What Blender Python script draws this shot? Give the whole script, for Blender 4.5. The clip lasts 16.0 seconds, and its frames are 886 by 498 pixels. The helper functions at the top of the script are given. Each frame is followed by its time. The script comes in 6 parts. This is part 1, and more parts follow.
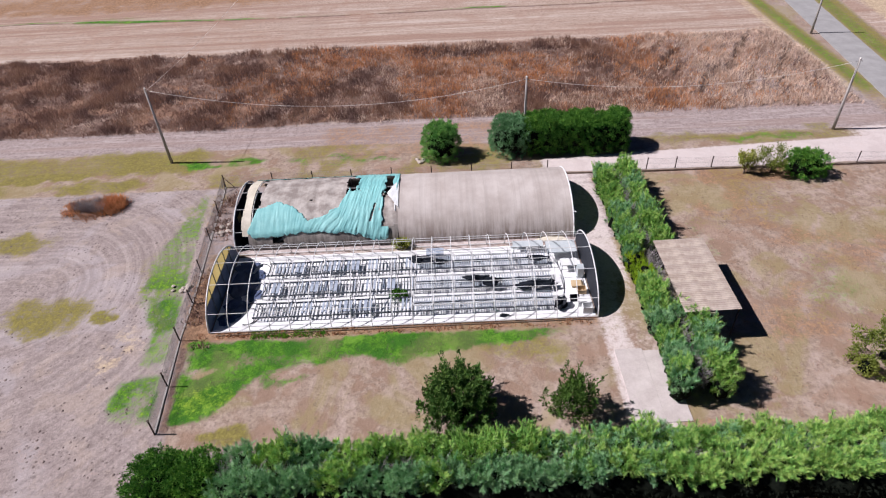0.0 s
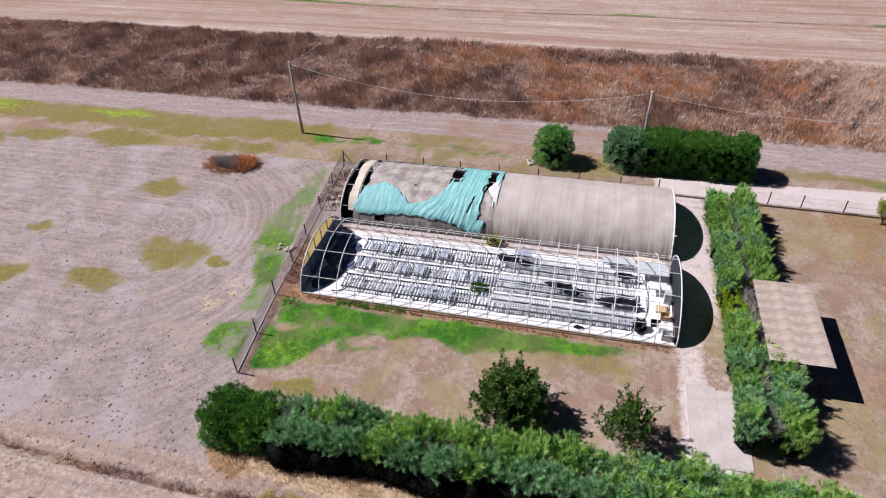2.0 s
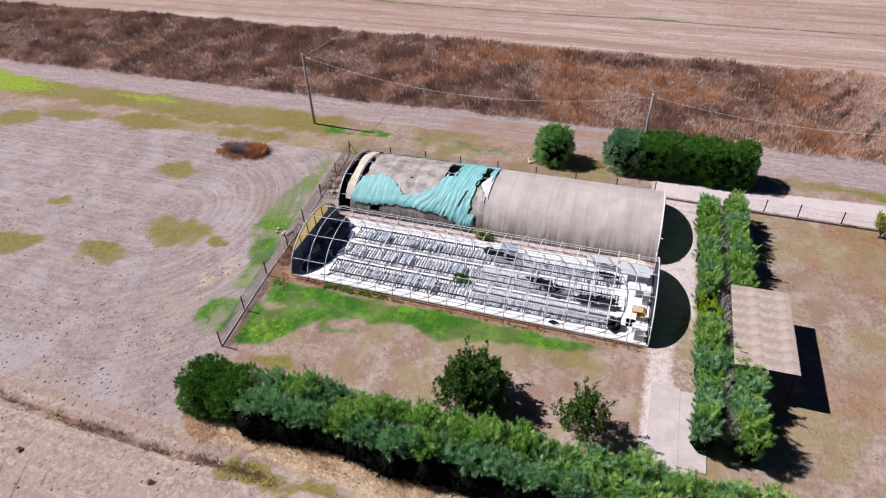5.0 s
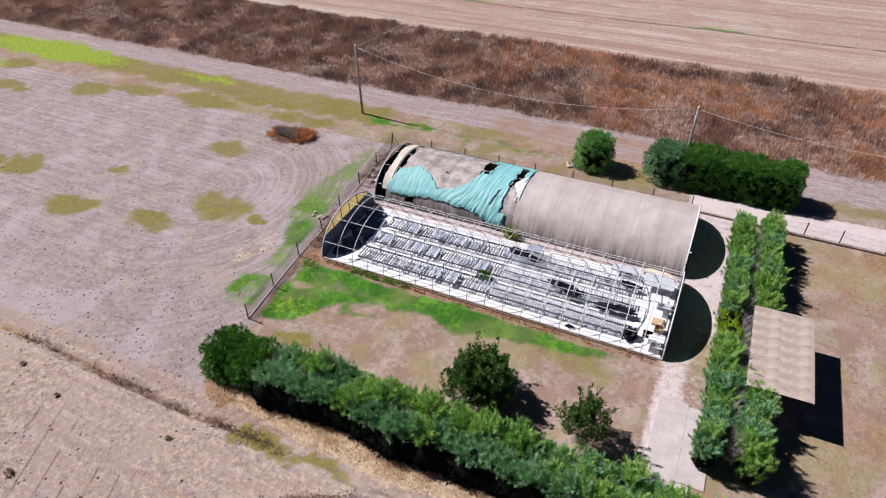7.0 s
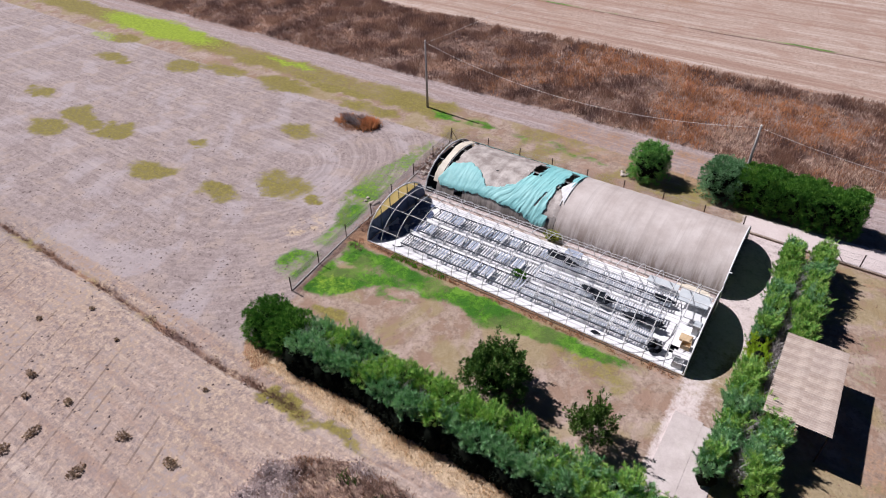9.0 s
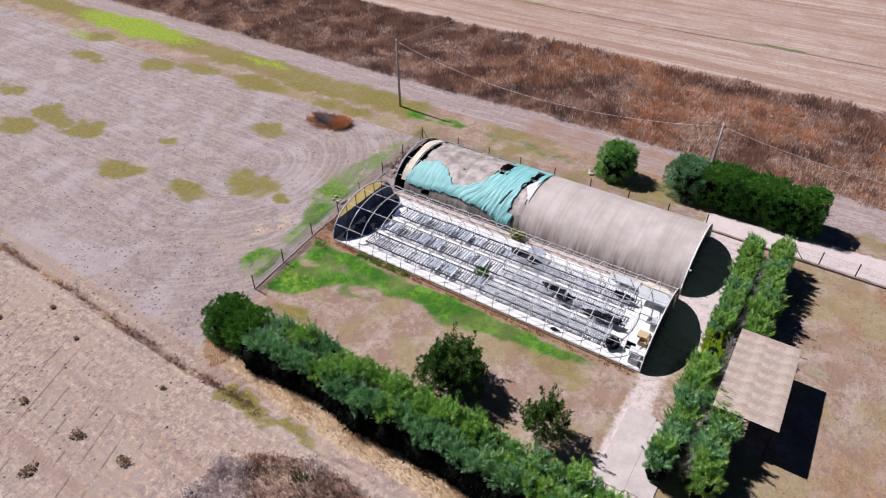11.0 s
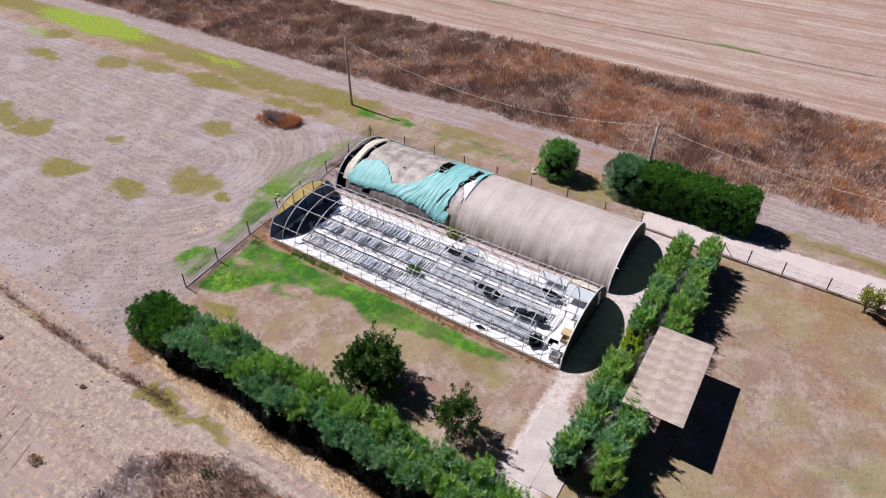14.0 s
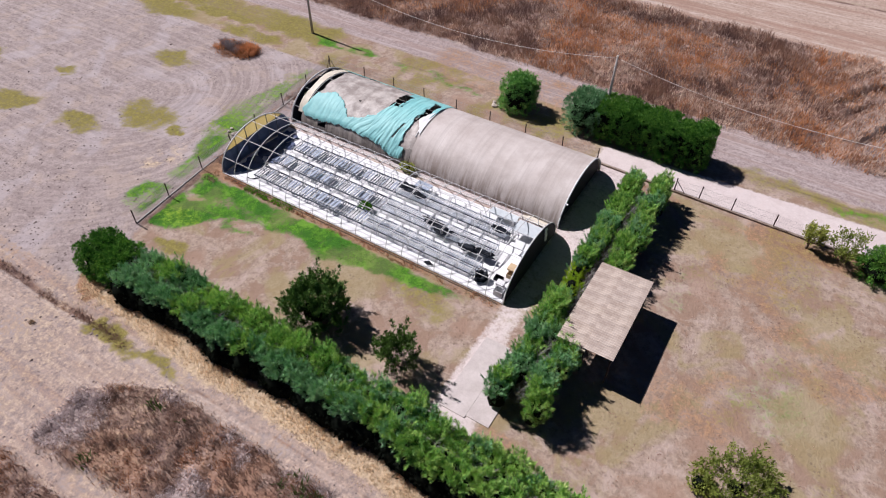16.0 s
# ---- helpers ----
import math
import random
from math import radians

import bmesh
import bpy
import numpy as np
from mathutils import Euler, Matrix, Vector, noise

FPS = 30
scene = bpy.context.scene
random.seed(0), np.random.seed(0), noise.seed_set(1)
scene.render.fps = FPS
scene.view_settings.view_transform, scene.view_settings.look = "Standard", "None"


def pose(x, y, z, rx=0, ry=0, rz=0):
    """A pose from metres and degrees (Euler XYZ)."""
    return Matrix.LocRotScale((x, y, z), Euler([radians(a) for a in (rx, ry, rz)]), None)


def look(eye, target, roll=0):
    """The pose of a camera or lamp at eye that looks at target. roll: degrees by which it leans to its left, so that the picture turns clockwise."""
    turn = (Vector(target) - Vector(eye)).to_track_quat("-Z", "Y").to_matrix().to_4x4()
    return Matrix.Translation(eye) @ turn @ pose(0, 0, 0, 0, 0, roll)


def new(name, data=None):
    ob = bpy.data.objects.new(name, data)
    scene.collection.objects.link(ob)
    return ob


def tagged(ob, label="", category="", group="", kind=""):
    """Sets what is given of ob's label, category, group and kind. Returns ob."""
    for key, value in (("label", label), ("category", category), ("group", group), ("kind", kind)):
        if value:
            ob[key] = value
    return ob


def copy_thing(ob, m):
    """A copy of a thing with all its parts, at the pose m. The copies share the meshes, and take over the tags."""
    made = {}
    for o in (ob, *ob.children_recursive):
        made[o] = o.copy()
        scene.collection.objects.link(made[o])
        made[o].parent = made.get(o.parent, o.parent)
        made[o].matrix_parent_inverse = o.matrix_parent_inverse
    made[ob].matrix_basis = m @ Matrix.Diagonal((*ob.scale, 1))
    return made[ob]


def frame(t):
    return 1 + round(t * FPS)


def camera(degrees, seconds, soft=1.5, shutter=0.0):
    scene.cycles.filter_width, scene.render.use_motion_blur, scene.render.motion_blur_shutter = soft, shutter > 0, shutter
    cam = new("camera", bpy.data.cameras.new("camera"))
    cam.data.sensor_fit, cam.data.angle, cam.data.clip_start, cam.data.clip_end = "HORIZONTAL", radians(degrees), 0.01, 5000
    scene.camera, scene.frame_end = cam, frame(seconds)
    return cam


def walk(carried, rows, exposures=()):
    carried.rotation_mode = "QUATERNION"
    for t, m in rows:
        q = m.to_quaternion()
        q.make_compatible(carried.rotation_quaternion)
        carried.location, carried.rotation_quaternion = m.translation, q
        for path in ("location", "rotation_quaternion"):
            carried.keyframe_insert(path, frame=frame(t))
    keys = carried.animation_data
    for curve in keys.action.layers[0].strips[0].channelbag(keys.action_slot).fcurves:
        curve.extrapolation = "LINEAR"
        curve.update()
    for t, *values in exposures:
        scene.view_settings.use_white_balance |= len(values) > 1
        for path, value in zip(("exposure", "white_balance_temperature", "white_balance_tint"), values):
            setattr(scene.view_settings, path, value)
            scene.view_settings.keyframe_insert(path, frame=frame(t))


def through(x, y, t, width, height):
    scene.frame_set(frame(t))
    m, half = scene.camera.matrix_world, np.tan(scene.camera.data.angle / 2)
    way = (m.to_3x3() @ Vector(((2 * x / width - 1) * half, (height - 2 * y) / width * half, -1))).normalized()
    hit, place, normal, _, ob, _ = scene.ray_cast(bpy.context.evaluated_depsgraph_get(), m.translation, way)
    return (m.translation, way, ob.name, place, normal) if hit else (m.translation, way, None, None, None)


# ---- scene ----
cam = camera(71.4, 16.0, soft=1.15)
PATH = [
    (0, (18.976, -33.268, 34.403), (18.949, -31.716, 33.142), -3.2),
    (0.5, (19.728, -33.326, 34.42), (19.639, -31.775, 33.161), -3.1),
    (1, (20.303, -33.497, 34.515), (20.137, -31.951, 33.257), -2.9),
    (1.5, (21.212, -33.662, 34.719), (20.915, -32.135, 33.463), -3.0),
    (2, (21.843, -33.92, 34.909), (21.428, -32.418, 33.656), -2.8),
    (2.5, (22.999, -34.214, 35.102), (22.464, -32.747, 33.852), -2.9),
    (3, (23.881, -34.245, 35.104), (23.346, -32.778, 33.854), -2.9),
    (3.5, (24.579, -34.228, 34.998), (24.048, -32.76, 33.749), -2.9),
    (4, (25.374, -34.211, 34.981), (24.844, -32.741, 33.732), -2.8),
    (6.3, (28.076, -34.124, 35.143), (27.513, -32.67, 33.89), -1.9),
    (6.5, (28.399, -34.119, 35.215), (27.797, -32.681, 33.963), -1.9),
    (7, (28.959, -34.17, 35.408), (28.272, -32.77, 34.156), -1.7),
    (7.5, (29.857, -34.344, 35.825), (29.053, -33.008, 34.572), -1.6),
    (8, (30.588, -34.322, 35.95), (29.725, -33.023, 34.699), -1.6),
    (8.2, (31.027, -34.277, 36.201), (30.133, -33.002, 34.946), -1.6),
    (10.5, (33.883, -33.281, 36.145), (33.012, -31.99, 34.89), -0.9),
    (11, (34.615, -32.873, 36.131), (33.747, -31.58, 34.876), -0.9),
    (11.5, (35.295, -32.524, 36.049), (34.432, -31.226, 34.796), -0.7),
    (12, (36.119, -32.025, 36.113), (35.256, -30.727, 34.86), -0.8),
    (12.5, (36.8, -31.637, 36.168), (35.942, -30.335, 34.915), -0.6),
    (13, (37.591, -31.163, 36.213), (36.736, -29.859, 34.962), -0.5),
    (13.5, (38.353, -30.627, 36.242), (37.502, -29.32, 34.99), -0.4),
    (14, (39.119, -30.179, 36.271), (38.276, -28.874, 35.011), -0.3),
    (14.5, (39.963, -29.666, 36.22), (39.139, -28.386, 34.924), -0.3),
    (15, (40.631, -29.182, 36.339), (39.834, -27.929, 34.999), -0.1),
    (15.5, (41.365, -28.778, 36.42), (40.597, -27.553, 35.038), 0.2),
    (16, (41.993, -28.105, 36.666), (41.253, -26.913, 35.241), 0.4),
]
walk(cam, [(t, look(eye, target, roll)) for t, eye, target, roll in PATH], [(0.0, 0.38, 6000, 18), (16.0, 0.38, 6000, 18)])

# ---- world and light ----
SUN_EL, SHADOW_DIR = radians(47.5), Vector((1.0, -0.05, 0.0)).normalized()
world = bpy.data.worlds.new("world")
scene.world = world
world.use_nodes = True
_wn = world.node_tree
_sky = _wn.nodes.new("ShaderNodeTexSky")
_sky.sky_type, _sky.sun_disc, _sky.sun_elevation = "NISHITA", False, SUN_EL
_sky.altitude, _sky.dust_density, _sky.air_density, _sky.ozone_density = 2500.0, 0.0, 0.24, 10.0
_sky.sun_rotation = math.atan2(-SHADOW_DIR.x, -SHADOW_DIR.y)
_wn.links.new(_sky.outputs[0], _wn.nodes["Background"].inputs[0])
_wn.nodes["Background"].inputs[1].default_value = 0.05
sun = new("sun", bpy.data.lights.new("sun", "SUN"))
sun.data.energy, sun.data.angle, sun.data.color = 5.0, radians(0.5), (1.0, 0.945, 0.87)
_fall = Vector((SHADOW_DIR.x * math.cos(SUN_EL), SHADOW_DIR.y * math.cos(SUN_EL), -math.sin(SUN_EL)))
sun.matrix_world = Matrix.Translation((0, 0, 60)) @ _fall.to_track_quat("-Z", "Y").to_matrix().to_4x4()


# ---- small geometry kit ----
class Geo:
    """Vertices and faces gathered for one mesh."""

    def __init__(self):
        self.v, self.f, self.m = [], [], []

    def add(self, verts, faces, mat=0):
        n = len(self.v)
        self.v += [tuple(p) for p in verts]
        self.f += [tuple(i + n for i in q) for q in faces]
        self.m += [mat] * len(faces)
        return self

    def box(self, x0, y0, z0, x1, y1, z1, mat=0, rot=None, at=(0, 0, 0)):
        pts = [Vector((x, y, z)) for z in (z0, z1) for x, y in ((x0, y0), (x1, y0), (x1, y1), (x0, y1))]
        if rot is not None:
            pts = [rot @ p for p in pts]
        pts = [p + Vector(at) for p in pts]
        return self.add(pts, [(3, 2, 1, 0), (4, 5, 6, 7), (0, 1, 5, 4), (1, 2, 6, 5), (2, 3, 7, 6), (3, 0, 4, 7)], mat)

    def tube(self, pts, r, n=6, mat=0, r1=None):
        pts = [Vector(p) for p in pts]
        verts, faces, k = [], [], len(pts)
        for i, p in enumerate(pts):
            d = (pts[min(i + 1, k - 1)] - pts[max(i - 1, 0)]).normalized()
            a = d.cross(Vector((0, 0, 1)) if abs(d.z) < 0.9 else Vector((1, 0, 0))).normalized()
            b = d.cross(a)
            rr = r if r1 is None else r + (r1 - r) * i / (k - 1)
            verts += [p + (a * math.cos(2 * math.pi * j / n) + b * math.sin(2 * math.pi * j / n)) * rr for j in range(n)]
        for i in range(k - 1):
            for j in range(n):
                faces.append((i * n + j, i * n + (j + 1) % n, (i + 1) * n + (j + 1) % n, (i + 1) * n + j))
        faces += [tuple(range(n)), tuple(reversed(range((k - 1) * n, k * n)))]
        return self.add(verts, faces, mat)

    def mesh(self, name, *mats, smooth=False):
        me = bpy.data.meshes.new(name)
        me.from_pydata(self.v, [], self.f)
        for m in mats:
            me.materials.append(m)
        if len(mats) > 1:
            me.polygons.foreach_set("material_index", self.m)
        bm = bmesh.new()
        bm.from_mesh(me)
        bmesh.ops.recalc_face_normals(bm, faces=bm.faces)
        bm.to_mesh(me)
        bm.free()
        if smooth:
            me.polygons.foreach_set("use_smooth", [True] * len(me.polygons))
        me.update()
        return me


def quick_mesh(name, verts, faces, mat, smooth=False):
    """A mesh from numpy arrays of vertices and of faces with equally many corners."""
    me = bpy.data.meshes.new(name)
    verts, faces = np.asarray(verts, np.float32), np.asarray(faces, np.int32)
    me.vertices.add(len(verts))
    me.vertices.foreach_set("co", verts.ravel())
    k = faces.shape[1]
    me.loops.add(faces.size)
    me.loops.foreach_set("vertex_index", faces.ravel())
    me.polygons.add(len(faces))
    me.polygons.foreach_set("loop_start", np.arange(0, faces.size, k, dtype=np.int32))
    me.polygons.foreach_set("use_smooth", np.full(len(faces), smooth))
    me.materials.append(mat)
    me.update(calc_edges=True)
    return me


def thing(name, label, category, group="", kind="", at=(0, 0, 0), data=None):
    ob = tagged(new(name, data), label, category, group, kind)
    ob.matrix_basis = Matrix.Translation(at)
    return ob


def part(name, me, parent, label="", at=(0, 0, 0)):
    ob = new(name, me)
    ob.parent = parent
    ob.location = at
    return tagged(ob, label)


# ---- noise on the plan ----
def lattice(x, y, seed):
    ix, iy = np.floor(x).astype(np.int64), np.floor(y).astype(np.int64)
    fx, fy = x - ix, y - iy
    fx, fy = fx * fx * (3 - 2 * fx), fy * fy * (3 - 2 * fy)

    def h(a, b):
        n = (a * 374761393 + b * 668265263 + seed * 974634777) & 0xFFFFFFFF
        n = ((n ^ (n >> 13)) * 1274126177) & 0xFFFFFFFF
        return ((n ^ (n >> 16)) & 0xFFFF) / 65535.0

    return (h(ix, iy) * (1 - fx) + h(ix + 1, iy) * fx) * (1 - fy) + (h(ix, iy + 1) * (1 - fx) + h(ix + 1, iy + 1) * fx) * fy


def fbm(x, y, size, seed, octaves=4):
    x, y = np.asarray(x, float), np.asarray(y, float)
    total, amp, norm = 0.0, 1.0, 0.0
    for o in range(octaves):
        total = total + amp * lattice(x / size * 2**o + 31.7 * o, y / size * 2**o - 17.3 * o, seed + o)
        norm += amp
        amp *= 0.5
    return total / norm


def step(a, b, v):
    t = np.clip((v - a) / (b - a), 0, 1)
    return t * t * (3 - 2 * t)


def band(v, lo, hi, soft=0.5):
    return step(lo - soft, lo + soft, v) * (1 - step(hi - soft, hi + soft, v))


def spot(x, y, cx, cy, rx, ry, soft=0.35):
    d = np.hypot((x - cx) / rx, (y - cy) / ry)
    return 1 - step(1 - soft, 1 + soft, d)


# ---- materials ----
def material(name):
    mat = bpy.data.materials.new(name)
    mat.use_nodes = True
    return mat, mat.node_tree, mat.node_tree.nodes["Principled BSDF"]


def tex(nt, scale, detail=4.0, rough=0.6, coords="Object", distort=0.0, stretch=None):
    tc, n = nt.nodes.new("ShaderNodeTexCoord"), nt.nodes.new("ShaderNodeTexNoise")
    n.inputs["Scale"].default_value, n.inputs["Detail"].default_value = scale, detail
    n.inputs["Roughness"].default_value, n.inputs["Distortion"].default_value = rough, distort
    if stretch:
        mp = nt.nodes.new("ShaderNodeMapping")
        mp.inputs["Scale"].default_value = stretch
        nt.links.new(tc.outputs[coords], mp.inputs[0])
        nt.links.new(mp.outputs[0], n.inputs["Vector"])
    else:
        nt.links.new(tc.outputs[coords], n.inputs["Vector"])
    return n.outputs["Fac"]


def ramp(nt, fac, stops):
    r = nt.nodes.new("ShaderNodeValToRGB")
    while len(r.color_ramp.elements) < len(stops):
        r.color_ramp.elements.new(0.5)
    for e, (p, c) in zip(r.color_ramp.elements, stops):
        e.position, e.color = p, (*c, 1.0)
    nt.links.new(fac, r.inputs[0])
    return r.outputs[0]


def mix(nt, fac, a, b, mode="MIX"):
    m = nt.nodes.new("ShaderNodeMix")
    m.data_type, m.blend_type = "RGBA", mode
    for sock, val in ((m.inputs[0], fac), (m.inputs[6], a), (m.inputs[7], b)):
        if isinstance(val, (int, float)):
            sock.default_value = val
        elif isinstance(val, tuple):
            sock.default_value = (*val, 1.0)
        else:
            nt.links.new(val, sock)
    return m.outputs[2]


def calc(nt, op, a, b=0.0):
    m = nt.nodes.new("ShaderNodeMath")
    m.operation = op
    for sock, val in ((m.inputs[0], a), (m.inputs[1], b)):
        if isinstance(val, (int, float)):
            sock.default_value = val
        else:
            nt.links.new(val, sock)
    return m.outputs[0]


def bump(nt, bsdf, height, strength, dist=0.05):
    b = nt.nodes.new("ShaderNodeBump")
    b.inputs["Strength"].default_value, b.inputs["Distance"].default_value = strength, dist
    nt.links.new(height, b.inputs["Height"])
    nt.links.new(b.outputs[0], bsdf.inputs["Normal"])


def plain(name, dark, light, scale=3.0, rough=0.7, metal=0.0, stretch=None, relief=0.2, fine=30.0, gloss=0.35):
    """A worn surface: two tones blended by broad noise, with fine grain and relief."""
    mat, nt, bsdf = material(name)
    broad, grain = tex(nt, scale, 5, 0.6, stretch=stretch), tex(nt, fine, 3, 0.7)
    col = ramp(nt, broad, [(0.3, dark), (0.7, light)])
    col = mix(nt, 0.25, col, ramp(nt, grain, [(0.3, tuple(c * 0.6 for c in dark)), (0.7, light)]))
    nt.links.new(col, bsdf.inputs["Base Color"])
    bsdf.inputs["Roughness"].default_value, bsdf.inputs["Metallic"].default_value = rough, metal
    bsdf.inputs["Specular IOR Level"].default_value = gloss
    if relief:
        bump(nt, bsdf, grain, relief, 0.01)
    return mat


def leafy(name, tones, through=0.35, rough=0.6, patch=0.25, scale=0.9, own=0.6):
    """Foliage: the plant's own tone by Object Info, each leaf's by its island, drifts by noise, and light through the leaf."""
    mat, nt, bsdf = material(name)
    info, geo = nt.nodes.new("ShaderNodeObjectInfo"), nt.nodes.new("ShaderNodeNewGeometry")
    drift = nt.nodes.new("ShaderNodeMapRange")
    drift.inputs["From Min"].default_value, drift.inputs["From Max"].default_value = 0.32, 0.68
    nt.links.new(tex(nt, scale, 3, 0.55), drift.inputs["Value"])
    rest = 1.0 - patch
    val = calc(nt, "ADD", calc(nt, "MULTIPLY", info.outputs["Random"], own * rest), calc(nt, "MULTIPLY", geo.outputs["Random Per Island"], (1 - own) * rest))
    val = calc(nt, "ADD", val, calc(nt, "MULTIPLY", drift.outputs[0], patch))
    col = ramp(nt, val, tones)
    nt.links.new(col, bsdf.inputs["Base Color"])
    bsdf.inputs["Roughness"].default_value = rough
    bsdf.inputs["Specular IOR Level"].default_value = 0.12
    tr = nt.nodes.new("ShaderNodeBsdfTranslucent")
    nt.links.new(col, tr.inputs[0])
    ms = nt.nodes.new("ShaderNodeMixShader")
    ms.inputs[0].default_value = through
    nt.links.new(bsdf.outputs[0], ms.inputs[1])
    nt.links.new(tr.outputs[0], ms.inputs[2])
    nt.links.new(ms.outputs[0], nt.nodes["Material Output"].inputs[0])
    return mat


def ground_material():
    mat, nt, bsdf = material("soil_and_grass")
    za, zb, zc, zd = (nt.nodes.new("ShaderNodeVertexColor") for _ in range(4))
    za.layer_name, zb.layer_name, zc.layer_name, zd.layer_name = "zone_a", "zone_b", "zone_c", "zone_d"
    lay = nt.nodes.new("ShaderNodeAttribute")
    lay.attribute_name = "lay"
    fine, mid = tex(nt, 5.5, 4, 0.7), tex(nt, 2.0, 4, 0.6)
    broad, hue = tex(nt, 0.42, 4, 0.6, distort=0.4), tex(nt, 0.16, 4, 0.6, distort=0.6)
    rows = tex(nt, 1.0, 3, 0.6, stretch=(0.16, 2.6, 1.0), distort=0.5)
    mp, along = nt.nodes.new("ShaderNodeMapping"), nt.nodes.new("ShaderNodeTexNoise")
    mp.inputs["Scale"].default_value = (0.035, 1.7, 0.0)
    along.inputs["Scale"].default_value, along.inputs["Detail"].default_value, along.inputs["Roughness"].default_value = 1.0, 3.0, 0.65
    along.inputs["Distortion"].default_value = 0.08
    nt.links.new(lay.outputs["Vector"], mp.inputs[0])
    nt.links.new(mp.outputs[0], along.inputs["Vector"])
    tilth = along.outputs["Fac"]
    mp2, crumb = nt.nodes.new("ShaderNodeMapping"), nt.nodes.new("ShaderNodeTexNoise")
    mp2.inputs["Scale"].default_value = (0.45, 2.4, 0.0)
    crumb.inputs["Scale"].default_value, crumb.inputs["Detail"].default_value, crumb.inputs["Roughness"].default_value = 1.0, 3.0, 0.6
    nt.links.new(lay.outputs["Vector"], mp2.inputs[0])
    nt.links.new(mp2.outputs[0], crumb.inputs["Vector"])
    crumb = crumb.outputs["Fac"]
    seam = nt.nodes.new("ShaderNodeSeparateXYZ")
    nt.links.new(lay.outputs["Vector"], seam.inputs[0])
    drills = tex(nt, 1.0, 4, 0.7, stretch=(0.012, 0.40, 1.0), distort=0.2)
    edge = calc(nt, "SUBTRACT", mix(nt, 0.4, mid, fine), 0.5)

    def cut(n, lo, hi, top=1.0):
        mr = nt.nodes.new("ShaderNodeMapRange")
        mr.interpolation_type = "SMOOTHSTEP"
        mr.inputs["From Min"].default_value, mr.inputs["From Max"].default_value, mr.inputs["To Max"].default_value = lo, hi, top
        nt.links.new(n, mr.inputs["Value"])
        return mr.outputs[0]

    def clods(scale, size, share):
        """Scattered dark clods: small blots round some of the cell points."""
        tc, vo = nt.nodes.new("ShaderNodeTexCoord"), nt.nodes.new("ShaderNodeTexVoronoi")
        vo.inputs["Scale"].default_value = scale
        nt.links.new(tc.outputs["Object"], vo.inputs["Vector"])
        s = nt.nodes.new("ShaderNodeSeparateColor")
        nt.links.new(vo.outputs["Color"], s.inputs[0])
        near = cut(calc(nt, "ADD", vo.outputs["Distance"], calc(nt, "MULTIPLY", edge, 0.5)), size, size * 0.45)
        return calc(nt, "MULTIPLY", near, calc(nt, "GREATER_THAN", s.outputs[0], 1 - share))

    dots = calc(nt, "MAXIMUM", clods(3.4, 0.40, 0.34), calc(nt, "MULTIPLY", clods(1.4, 0.26, 0.22), 0.8))

    dots = calc(nt, "MULTIPLY", dots, cut(tex(nt, 0.3, 4, 0.65), 0.42, 0.62))
    streak = calc(nt, "SUBTRACT", mix(nt, 0.35, rows, mid), 0.5)

    def zone(layer, channel, spread=1.3, lo=0.25, hi=0.75, edge=edge):
        s = nt.nodes.new("ShaderNodeSeparateColor")
        nt.links.new(layer.outputs[0], s.inputs[0])
        return cut(calc(nt, "ADD", s.outputs[channel], calc(nt, "MULTIPLY", edge, spread)), lo, hi)

    def soil(dark, light, by=mid, amount=0.42):
        c = ramp(nt, by, [(0.40, dark), (0.60, light)])
        return mix(nt, amount, c, ramp(nt, fine, [(0.36, tuple(v * 0.55 for v in dark)), (0.64, tuple(min(0.8, v * 1.1) for v in light))]))

    def blotch(c, n, lo, hi, top, tone):
        return mix(nt, cut(n, lo, hi, top), c, tone)

    # bare stubble field with faint rows and dark clods
    col = soil((0.225, 0.18, 0.168), (0.38, 0.315, 0.30), mix(nt, 0.5, crumb, mid), 0.32)
    col = blotch(col, broad, 0.50, 0.64, 0.35, (0.42, 0.33, 0.27))
    col = blotch(col, broad, 0.47, 0.36, 0.25, (0.22, 0.17, 0.165))
    col = blotch(col, hue, 0.50, 0.62, 0.5, (0.40, 0.355, 0.365))
    sd = nt.nodes.new("ShaderNodeSeparateColor")
    nt.links.new(zd.outputs[0], sd.inputs[0])
    col = mix(nt, calc(nt, "MULTIPLY", cut(tilth, 0.52, 0.62, 0.22), sd.outputs[2]), col, (0.47, 0.405, 0.375))
    col = mix(nt, calc(nt, "MULTIPLY", cut(tilth, 0.48, 0.38, 0.26), sd.outputs[2]), col, (0.20, 0.158, 0.148))
    col = mix(nt, calc(nt, "MULTIPLY", dots, 0.85), col, (0.12, 0.09, 0.085))
    # dry tan turf
    tan = soil((0.255, 0.185, 0.145), (0.375, 0.29, 0.235), mid, 0.3)
    tan = blotch(tan, broad, 0.50, 0.60, 0.8, (0.25, 0.165, 0.12))
    tan = blotch(tan, broad, 0.46, 0.37, 0.4, (0.45, 0.355, 0.32))
    tan = blotch(tan, hue, 0.51, 0.60, 0.6, (0.27, 0.22, 0.105))
    tan = blotch(tan, hue, 0.44, 0.36, 0.55, (0.30, 0.20, 0.15))
    tan = mix(nt, calc(nt, "MULTIPLY", dots, 0.5), tan, (0.14, 0.10, 0.08))
    col = mix(nt, zone(zc, 0), col, tan)
    # pale far stubble with long drills
    far = soil((0.30, 0.215, 0.172), (0.45, 0.345, 0.288))
    far = blotch(far, rows, 0.52, 0.62, 0.5, (0.52, 0.42, 0.365))
